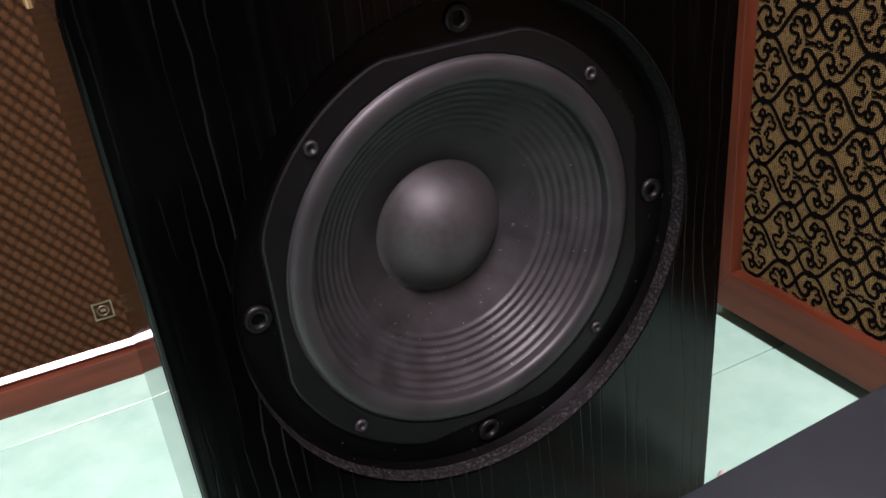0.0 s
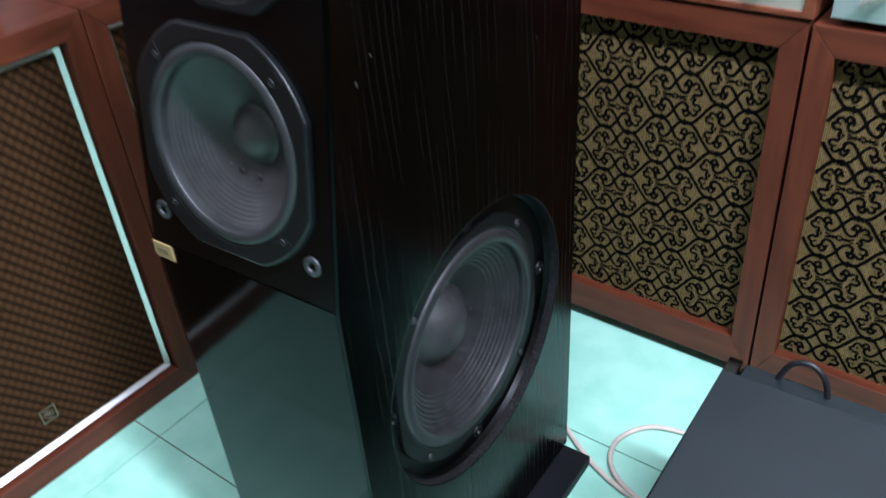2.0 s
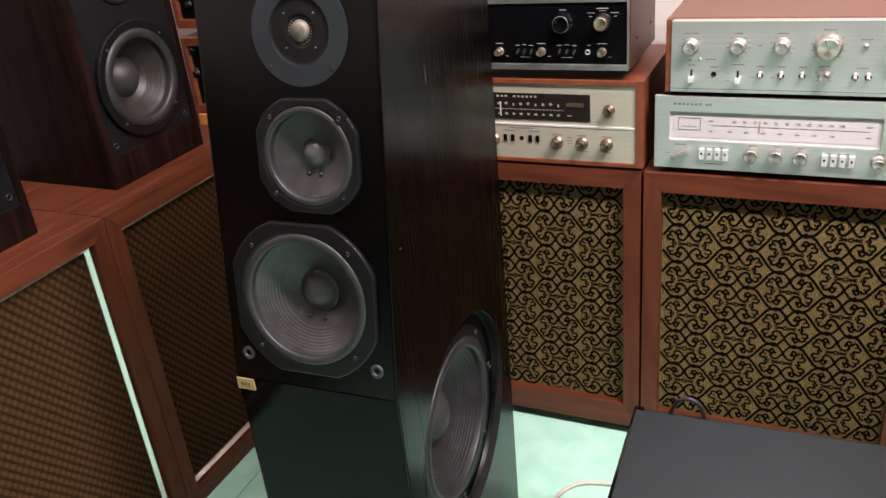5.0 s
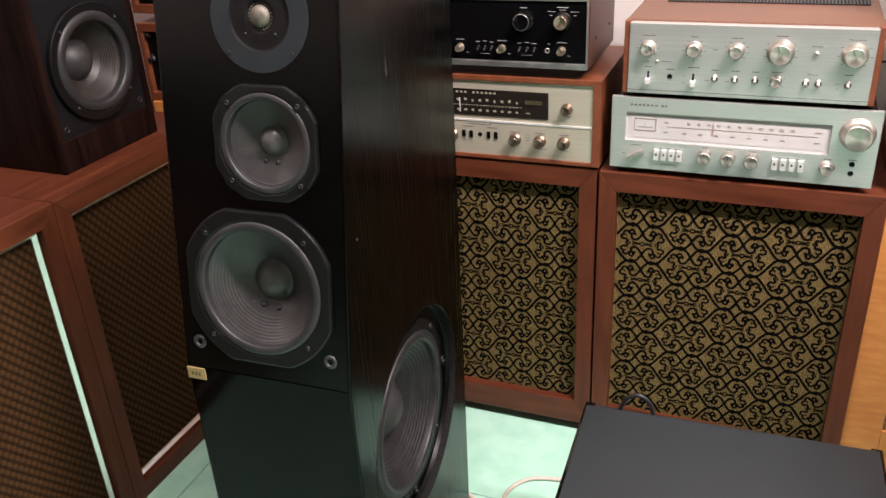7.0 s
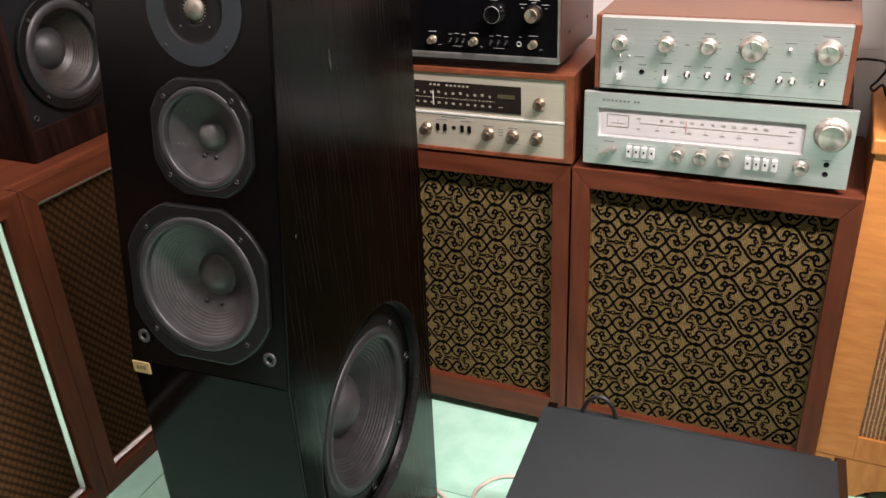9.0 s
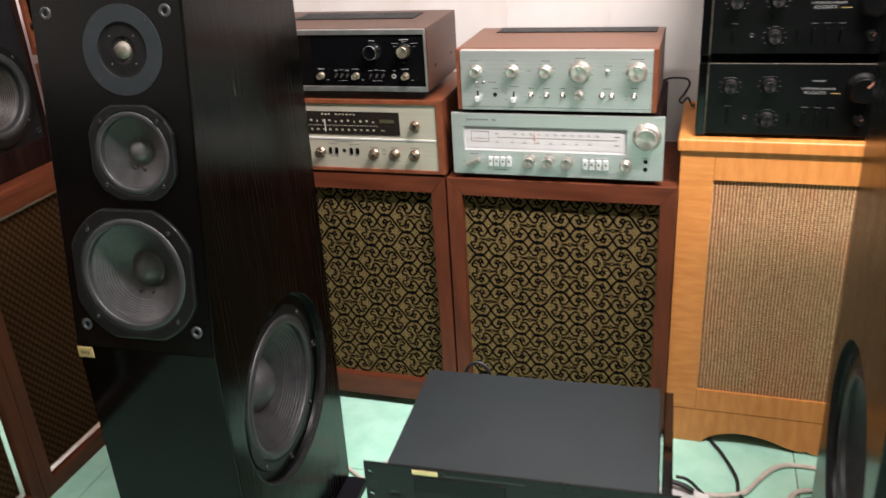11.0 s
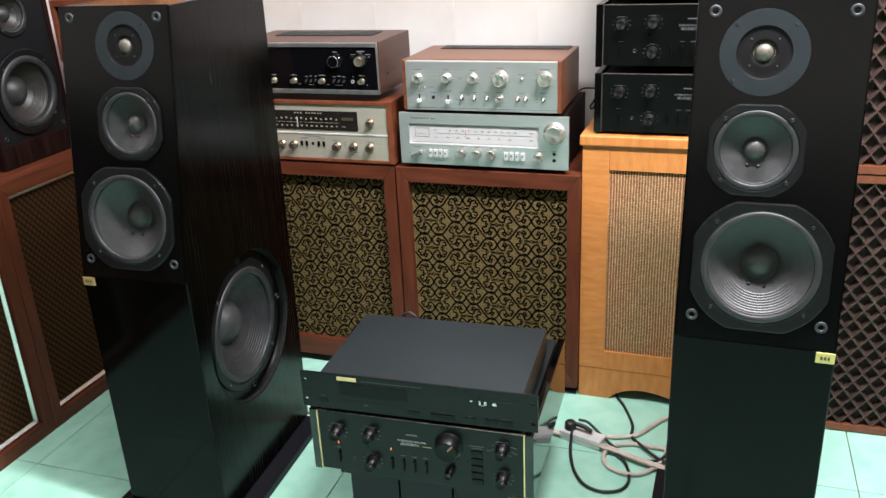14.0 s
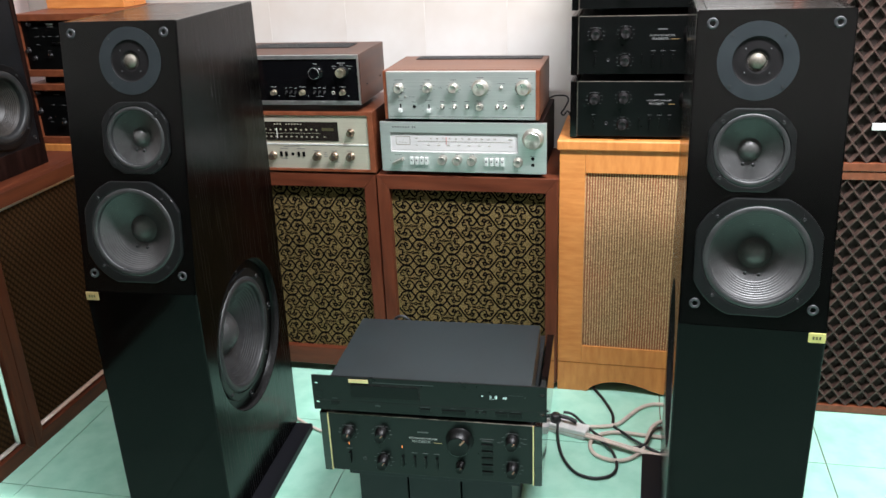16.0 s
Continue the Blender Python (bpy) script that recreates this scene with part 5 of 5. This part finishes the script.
def black_amplifier(m, label, depth=0.41, lit=False, cap=BLACKKNOB):
    a = thing("integrated_amplifier", m, label, "amplifier", "black amplifiers with gold lines")
    w, h = 0.478, 0.153
    # stacked units: gold lines narrower and darker, print fainter
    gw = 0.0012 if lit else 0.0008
    part("case", soften(bx(-0.218, 0.006, 0.008, 0.218, depth, h - 0.004), 0.0015), BLACKMETAL, a)
    for sx in (-1, 1):
        part("side_cheek", soften(bx(sx * 0.2305 - 0.0085, 0.0, 0.004, sx * 0.2305 + 0.0085, depth, h), 0.0015), LACQUER, a, "glossy black wooden cheek")
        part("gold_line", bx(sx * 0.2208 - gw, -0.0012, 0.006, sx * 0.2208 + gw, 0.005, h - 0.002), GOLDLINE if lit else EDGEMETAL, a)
        for yy in (0.05, depth - 0.05):
            part("foot", lathe([(0.02, 0), (0.022, 0.0085), (0, 0.0085)], 18), BLACKKNOB, a, m=Matrix.Translation((sx * 0.17, yy, 0)))
    f = part("faceplate", soften(bx(-0.2192, 0.0, 0.008, 0.2192, 0.0058, h - 0.002), 0.0008), BLACKPLATE, a, "black front plate")
    part("top_edge", bx(-0.2192, 0.0004, h - 0.0019, 0.2192, 0.0052, h - 0.0004, bevel=0.0004), EDGEMETAL, a, "thin bare metal top edge")
    KP = -35
    for x, z in ((-0.177, 0.107), (-0.103, 0.110), (-0.103, 0.041), (0.177, 0.113), (0.177, 0.045)):
        knob(a, x, z, 0.0118, 0.024, cap, skirt=0.002, pointer=KP if lit else None)
        for q in range(9):
            g = radians(-130 + 32.5 * q)
            if abs(math.sin(g)) > 0.35:
                part("tick", bx(-0.0022, -0.0006, -0.0005, 0.0022, 0.0002, 0.0005), DIMINK, f, m=Matrix.Translation((x + 0.0205 * math.sin(g), 0, z + 0.019 * math.cos(g))))
    knob(a, 0.066, 0.106, 0.0242, 0.027, BLACKKNOB, skirt=0.002, pointer=-40)
    knob(a, 0.066, 0.043, 0.0085, 0.02, BLACKKNOB, skirt=0.002, pointer=KP)
    for x in (-0.178, -0.060, -0.034, -0.010, 0.015):
        part("lever_switch", soften(bx(x - 0.0022, -0.006, 0.030, x + 0.0022, 0, 0.057), 0.0006), BLACKKNOB, a)
    for k in range(5):
        part("push_switch", soften(bx(0.112, -0.003, 0.022 + 0.017 * k, 0.136, 0, 0.033 + 0.017 * k), 0.0006), BLACKKNOB, a)
    part("socket", lathe([(0, 0.0004), (0.003, 0.0004), (0.003, 0.0006), (0.005, 0.001), (0.005, -0.001)], 14), SCREW, a, m=facing(-0.145, 0, 0.043))
    bars(f, [(-0.177, 0.124, 0.016, 0.0016), (-0.103, 0.127, 0.012, 0.0016), (-0.103, 0.060, 0.012, 0.0016), (0.177, 0.131, 0.02, 0.0016), (0.177, 0.062, 0.014, 0.0016), (-0.178, 0.066, 0.012, 0.0016), (-0.034, 0.066, 0.012, 0.0016),
             (-0.010, 0.066, 0.012, 0.0016), (0.015, 0.066, 0.012, 0.0016), (0.124, 0.113, 0.03, 0.0016), (0.124, 0.108, 0.022, 0.0012), (0.203, 0.107, 0.008, 0.0012), (0.203, 0.120, 0.008, 0.0012),
             (0.150, 0.107, 0.008, 0.0012), (-0.013, 0.119, 0.024, 0.0042)], DIMINK, y=-0.0006)
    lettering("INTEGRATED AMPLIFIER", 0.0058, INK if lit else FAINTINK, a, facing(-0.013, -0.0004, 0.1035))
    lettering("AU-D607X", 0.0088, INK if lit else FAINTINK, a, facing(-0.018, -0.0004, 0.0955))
    bars(f, [(0.019, 0.0945, 0.018, 0.0016)], DIMGOLD, y=-0.0006)
    if lit:
        for x, z in ((-0.178, 0.078), (-0.060, 0.079)):
            part("indicator_lamp", bx(x - 0.0011, -0.0012, z - 0.0026, x + 0.0011, 0, z + 0.0026), LAMP, a, "small lit orange lamp")
    return a


def glow(name, col, strength):
    m, nt, b = nodes_of(name)
    b.inputs["Base Color"].default_value = (*[c * 0.3 for c in col], 1)
    b.inputs["Emission Color"].default_value = (*col, 1)
    b.inputs["Emission Strength"].default_value = strength
    return m


LAMP = glow("orange_lamp", (1.0, 0.25, 0.05), 1.2)
DISPLAY = glow("display_figures", (0.75, 0.95, 0.9), 0.75)

# stack on the maple cabinet
for z, lab in ((0.766, "black integrated amplifier standing on a maple cabinet"), (0.929, "black integrated amplifier stacked on another one"), (1.092, "topmost black integrated amplifier of a stack")):
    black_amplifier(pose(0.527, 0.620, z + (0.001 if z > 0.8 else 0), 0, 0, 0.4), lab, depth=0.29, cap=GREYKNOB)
# amplifier on the floor stand
ST = pose(0.0655, -0.138, 0, 0, 0, 2.6)
black_amplifier(ST @ pose(0, 0, 0.1985), "black integrated amplifier with gold lines, on a low stand", lit=True)


def stand(m):
    s = thing("equipment_stand", m, "low black stand under the amplifier", "stand")
    part("top_board", soften(bx(-0.19, 0.02, 0.183, 0.19, 0.38, 0.198), 0.001), PLINTH, s)
    for x0, x1 in ((-0.172, -0.062), (-0.058, 0.058), (0.062, 0.172)):
        part("leg_panel", soften(bx(x0, 0.03, 0.0, x1, 0.36, 0.1828), 0.001), PLINTH, s)
    return s


stand(ST)


def cd_player(m):
    a = thing("cd_player", m, "slim black rack CD player with lit display, on an amplifier", "CD player")
    part("case", soften(bx(-0.2155, 0.0055, 0.006, 0.2155, 0.303, 0.0685), 0.0012), BLACKMETAL, a, "matt black metal case")
    slots = [[(sx * 0.239 + 0.0045 * math.cos(q), z + 0.003 * math.sin(q)) for q in [2 * math.pi * k / 14 for k in range(14)]] for sx in (-1, 1) for z in (0.018, 0.064)]
    f = part("faceplate", soften(plate([(-0.248, 0), (0.248, 0), (0.248, 0.083), (-0.248, 0.083)], slots, -0.005, 0.0, FACE), 0.0006, 1, 60), BLACKPLATE, a, "black rack front plate with slots at the ears")
    part("drawer_gap", bx(-0.1645, -0.0004, 0.0335, -0.0135, 0.001, 0.0685), HOLE, f, "dark gap round the disc drawer")
    part("disc_drawer", soften(bx(-0.162, -0.002, 0.036, -0.016, 0, 0.066), 0.0008), BLACKKNOB, f)
    part("groove", bx(-0.247, -0.0005, 0.0235, 0.247, 0.0005, 0.0248), HOLE, f)
    part("maker_plate", bx(-0.166, -0.0018, 0.0705, -0.124, 0, 0.0785, bevel=0.0004), GOLDLINE, f, "small gold maker's plate")
    part("display_window", bx(0.045, -0.0003, 0.038, 0.205, 0.001, 0.066), BLACKPLATE, f)
    lettering("3_8", 0.0112, DISPLAY, f, facing(0.139, -0.0015, 0.0535), "display_figures")
    lettering("48", 0.0088, DISPLAY, f, facing(0.1625, -0.0015, 0.0535), "display_figures")
    bars(f, [(0.116, 0.056, 0.004, 0.0022)], DISPLAY, y=-0.0016, name="display_mark")
    for x, z, w, h in ((-0.20, 0.019, 0.02, 0.010), (-0.005, 0.012, 0.024, 0.010), (0.055, 0.012, 0.05, 0.010), (0.105, 0.015, 0.008, 0.006), (0.120, 0.015, 0.008, 0.006), (0.155, 0.013, 0.026, 0.011), (0.184, 0.013, 0.026, 0.011)):
        part("button", soften(bx(x - w / 2, -0.0022, z - h / 2, x + w / 2, 0, z + h / 2), 0.0006), BLACKKNOB, f)
    bars(f, [(-0.200, 0.030, 0.012, 0.0014), (-0.005, 0.020, 0.02, 0.0014), (0.055, 0.0205, 0.014, 0.0014), (0.112, 0.0205, 0.01, 0.0014), (0.155, 0.021, 0.008, 0.0014), (0.184, 0.021, 0.016, 0.0014), (-0.05, 0.0725, 0.13, 0.002), (-0.107, 0.017, 0.010, 0.005), (0.185, 0.060, 0.03, 0.0008)], GREYRING, y=-0.0006)
    for sx in (-1, 1):
        for yy in (0.05, 0.24):
            part("foot", lathe([(0.016, -0.0015), (0.018, 0.0065), (0, 0.0065)], 16), BLACKKNOB, a, m=Matrix.Translation((sx * 0.16, yy, 0)))
    return a


cd_player(ST @ pose(0, 0.0, 0.3597, 0, 0, 0.6))


# ---- corner behind the left row ----
def corner_cabinet(m):
    r = thing("corner_cabinet", m, "orange wooden cabinet standing in the back corner", "cabinet")
    w, h, d = 0.56, 0.722, 0.29
    part("top_board", soften(bx(-w / 2, 0, h - 0.04, w / 2, d, h), 0.002), MAPLE_H, r)
    part("front_board", soften(bx(-w / 2, 0.004, 0, w / 2, 0.022, h - 0.0405), 0.001), MAPLE, r)
    for sx in (-1, 1):
        part("side_board", bx(sx * (w / 2 - 0.009) - 0.009, 0.0225, 0, sx * (w / 2 - 0.009) + 0.009, d, h - 0.0405), MAPLE, r)
    return r


corner_cabinet(pose(-1.07, 0.612, 0, 0, 0, 0))


def cased_amplifier(m, label, tall=False):
    a = thing("power_amplifier", m, label, "amplifier", "black units in wooden cases")
    w, h, d = 0.47, 0.184, 0.27
    for sx in (-1, 1):
        part("foot", bx(sx * 0.17 - 0.02, 0.03, -0.0215 if tall else -0.001, sx * 0.17 + 0.02, 0.23, 0.0005), BLACKKNOB, a)
    part("case", soften(plate(rect(-w / 2, 0, w / 2, h), [rect(-w / 2 + 0.013, 0.020, w / 2 - 0.013, h - 0.020)], -d, 0, FACE), 0.0015), CHERRY, a, "reddish wooden case")
    f = part("faceplate", bx(-w / 2 + 0.0135, 0.012, 0.0205, w / 2 - 0.0135, 0.02, h - 0.0205), BLACKPLATE, a, "black front plate")
    # small controls: x, z, radius
    rows = ((-0.193, 0.154, 0.0055), (-0.211, 0.076, 0.0062), (-0.194, 0.054, 0.0062)) if tall else ((-0.210, 0.155, 0.0055), (-0.215, 0.098, 0.0062), (-0.187, 0.077, 0.0035))
    for x, z, r in rows:
        knob(f, x, z, r, 0.012, GREYKNOB, y=0.012, skirt=0.0015, pointer=-30)
    for x in (-0.14, -0.06, 0.03, 0.1, 0.17):
        knob(f, x, 0.062, 0.0075, 0.014, BLACKKNOB, y=0.012, skirt=0.002, pointer=-30)
    for k in range(10):
        part("push_switch", soften(bx(-0.125 + 0.02 * k, 0.008, 0.094, -0.112 + 0.02 * k, 0.012, 0.100), 0.0005), BLACKKNOB, f)
    if tall:
        bars(f, [(-0.123, 0.153, 0.026, 0.006)], INK, y=0.0114)
        bars(f, [(-0.124, 0.1455, 0.022, 0.0016), (-0.174, 0.1425, 0.014, 0.0016), (-0.174, 0.1175, 0.014, 0.0016), (-0.176, 0.0945, 0.012, 0.0016), (-0.150, 0.1175, 0.010, 0.0014), (-0.130, 0.1175, 0.012, 0.0014),
                 (-0.104, 0.1175, 0.010, 0.0014), (-0.211, 0.086, 0.010, 0.0014), (-0.140, 0.0755, 0.012, 0.0014), (-0.060, 0.0755, 0.012, 0.0014)], FAINTINK, y=0.0114)
    else:
        bars(f, [(-0.187 + 0.006 * k, 0.1745 - 0.014, 0.0028, 0.0028) for k in range(2)], INK, y=0.0114)
        bars(f, [(-0.193 + 0.006 * k, 0.066, 0.0022, 0.0022) for k in range(3)] + [(-0.150, 0.150, 0.024, 0.0016), (-0.110, 0.150, 0.018, 0.0016), (-0.170, 0.118, 0.012, 0.0016), (-0.130, 0.118, 0.014, 0.0016), (-0.215, 0.108, 0.008, 0.0014),
                 (-0.140, 0.0755, 0.012, 0.0014)], FAINTINK, y=0.0114)
    return a


cased_amplifier(pose(-1.122, 0.618, 0.7235, 0, 0, 0), "black unit in a wooden case on an orange cabinet")
cased_amplifier(pose(-1.122, 0.618, 0.9295, 0, 0, 0), "black unit in a wooden case stacked on another", True)


def compartment_box(m):
    b = thing("wooden_shelf_box", m, "light wooden box with an open compartment", "shelf")
    w, h, d = 0.27, 0.40, 0.12
    part("front_board", soften(plate(rect(0, 0, w, h), [rect(0.155, 0.035, w - 0.012, 0.085), rect(0.155, 0.105, w - 0.012, 0.30)], -0.014, 0, FACE), 0.001), MAPLE, b)
    part("shell", bx(0, 0.06, 0, w, d, h), MAPLE, b)
    for z in (0.0, h - 0.012):
        part("board", bx(0.001, 0.0145, z, w - 0.001, 0.0595, z + 0.012), MAPLE_H, b)
    for x in (0.0, 0.14, w - 0.012):
        part("board", bx(x + 0.0005, 0.0145, 0.0125, x + 0.0115, 0.0595, h - 0.0125), MAPLE, b)
    return b


compartment_box(pose(-1.345, 0.765, 1.1140, 0, 0, 0))


# ---- cables on the floor ----
def cable(name, pts, r, material, label, category="cable"):
    return tagged(part(name, tube(pts, r), material), label, category)


cable("power_cable", [(0.35, 0.72, 0.006), (0.367, 0.629, 0.006), (0.402, 0.56, 0.006), (0.431, 0.485, 0.006), (0.436, 0.43, 0.006), (0.462, 0.39, 0.012), (0.50, 0.352, 0.012), (0.558, 0.318, 0.007), (0.63, 0.28, 0.006)], 0.004, BLACKCABLE,
      "black power cable from behind the maple cabinet")
cable("power_cable", [(0.30, 0.405, 0.050), (0.325, 0.405, 0.046), (0.355, 0.395, 0.026), (0.40, 0.362, 0.012), (0.44, 0.338, 0.012), (0.49, 0.328, 0.010), (0.522, 0.345, 0.012), (0.54, 0.40, 0.014), (0.56, 0.435, 0.008), (0.64, 0.47, 0.006)], 0.0038, BLACKCABLE,
      "black power cable plugged into a socket strip")
cable("power_cable", [(0.287, 0.395, 0.034), (0.289, 0.36, 0.02), (0.300, 0.30, 0.008), (0.322, 0.24, 0.006), (0.355, 0.197, 0.006), (0.40, 0.185, 0.006), (0.44, 0.205, 0.006), (0.452, 0.25, 0.006), (0.436, 0.305, 0.010), (0.405, 0.338, 0.014),
                      (0.36, 0.358, 0.014), (0.31, 0.372, 0.012), (0.25, 0.385, 0.012)], 0.0039, BLACKCABLE, "looped black power cable lying on the tiles")
cable("speaker_cable", [(0.30, 0.42, 0.007), (0.345, 0.415, 0.007), (0.383, 0.412, 0.007), (0.443, 0.433, 0.007), (0.475, 0.48, 0.007), (0.502, 0.523, 0.007), (0.53, 0.548, 0.007), (0.564, 0.557, 0.007), (0.64, 0.555, 0.007)], 0.0054, WHITECABLE,
      "thick cream cable lying on the tiles")
cable("speaker_cable", [(0.66, 0.40, 0.007), (0.565, 0.392, 0.007), (0.47, 0.396, 0.007), (0.425, 0.39, 0.007), (0.39, 0.365, 0.007), (0.379, 0.322, 0.007), (0.395, 0.285, 0.007), (0.43, 0.268, 0.007), (0.47, 0.272, 0.007), (0.505, 0.305, 0.007),
                        (0.522, 0.345, 0.007), (0.53, 0.40, 0.007), (0.545, 0.445, 0.007), (0.575, 0.472, 0.007), (0.66, 0.48, 0.007)], 0.0054, WHITECABLE, "thick cream cable looped on the tiles")
for k in (0, 1):
    cable("speaker_cable", [(0.23, 0.388 + 0.009 * k, 0.012), (0.29, 0.374 + 0.009 * k, 0.012), (0.388, 0.344 + 0.009 * k, 0.016), (0.478, 0.312 + 0.009 * k, 0.016), (0.565, 0.296 + 0.009 * k, 0.008), (0.65, 0.28 + 0.009 * k, 0.006)], 0.0045, WHITECABLE,
          "cream twin speaker cable running to the tower")
cable("speaker_cable", [(-0.50, 0.37, 0.006), (-0.472, 0.332, 0.006), (-0.418, 0.295, 0.006), (-0.355, 0.266, 0.006), (-0.28, 0.25, 0.006), (-0.20, 0.25, 0.006)], 0.0042, WHITECABLE, "cream speaker cable behind the tower")
cable("speaker_cable", [(-0.22, 0.43, 0.006), (-0.313, 0.414, 0.006), (-0.352, 0.392, 0.006), (-0.374, 0.35, 0.006), (-0.37, 0.31, 0.006), (-0.345, 0.277, 0.010), (-0.30, 0.255, 0.010), (-0.20, 0.235, 0.006)], 0.0042, WHITECABLE, "cream speaker cable in a loop by the tower")
cable("signal_cable", [(0.20, 0.865, 0.82), (0.223, 0.83, 0.837), (0.244, 0.80, 0.845), (0.262, 0.79, 0.845), (0.268, 0.79, 0.833), (0.257, 0.795, 0.809), (0.248, 0.80, 0.795), (0.254, 0.80, 0.788), (0.266, 0.80, 0.80),
                       (0.276, 0.81, 0.778), (0.280, 0.86, 0.7695)], 0.0024, BLACKCABLE, "black cable drooping between the silver and black amplifiers")
cable("signal_cable", [(-0.136, 0.262, 0.30), (-0.131, 0.258, 0.345), (-0.118, 0.256, 0.378), (-0.098, 0.256, 0.388), (-0.080, 0.256, 0.375), (-0.072, 0.258, 0.345), (-0.070, 0.262, 0.30)], 0.0038, BLACKCABLE, "black signal cable arching behind the CD player")


def socket_strip(m):
    s = thing("socket_strip", m, "white plastic socket strip with a black plug", "socket strip")
    part("strip_case", soften(bx(-0.03, -0.021, 0, 0.085, 0.021, 0.027), 0.004, 3), WHITEPLASTIC, s)
    part("plug", soften(lathe([(0.0, 0.050), (0.011, 0.049), (0.0145, 0.045), (0.0155, 0.034), (0.015, 0.0275), (0, 0.0275)], 20), 0.001, 1), BLACKCABLE, s, "round black mains plug", Matrix.Translation((-0.008, 0, 0)))
    part("cord_sleeve", tube([(0.004, 0, 0.046), (0.03, 0.002, 0.044), (0.052, 0.003, 0.036)], 0.006), BLACKCABLE, s)
    return s


socket_strip(pose(0.288, 0.392, 0.0, 0, 0, -16))

# ---- tiles ----
def tile_mesh(w, h, t=0.006, b=0.0005):
    return box(bmesh.new(), -w / 2, -h / 2, -t, w / 2, h / 2, 0, bevel=b, segs=1)


def floor_tiles():
    p, g = 0.405, 0.0023
    fl = tagged(new("floor"), "mint green tiled floor with brown grout", "floor", "", "structure")
    fl.matrix_basis = pose(-1.047, -0.090, 0, 0, 0, 1.1)
    me = mesh_of("floor_tile", tile_mesh(p - g, p - g), TILE)
    for i in range(-2, 10):
        for j in range(-7, 4):
            part("floor_tile", me, TILE, fl, m=Matrix.Translation(((i + 0.5) * p, (j + 0.5) * p, 0)))
    return fl


floor_tiles()


def wall_tiles():
    me = mesh_of("wall_tile", box(bmesh.new(), -0.1246, -0.003, -0.1996, 0.1246, 0.003, 0.1996, bevel=0.0006, segs=1), MARBLE)
    for i in range(-4, 12):
        for j in range(0, 7):
            part("wall_tile", me, MARBLE, wall_n, m=Matrix.Translation((-0.676 + 0.25 * (i + 0.5), WALL_Y, 0.03 + 0.4 * (j + 0.5))))


wall_tiles()
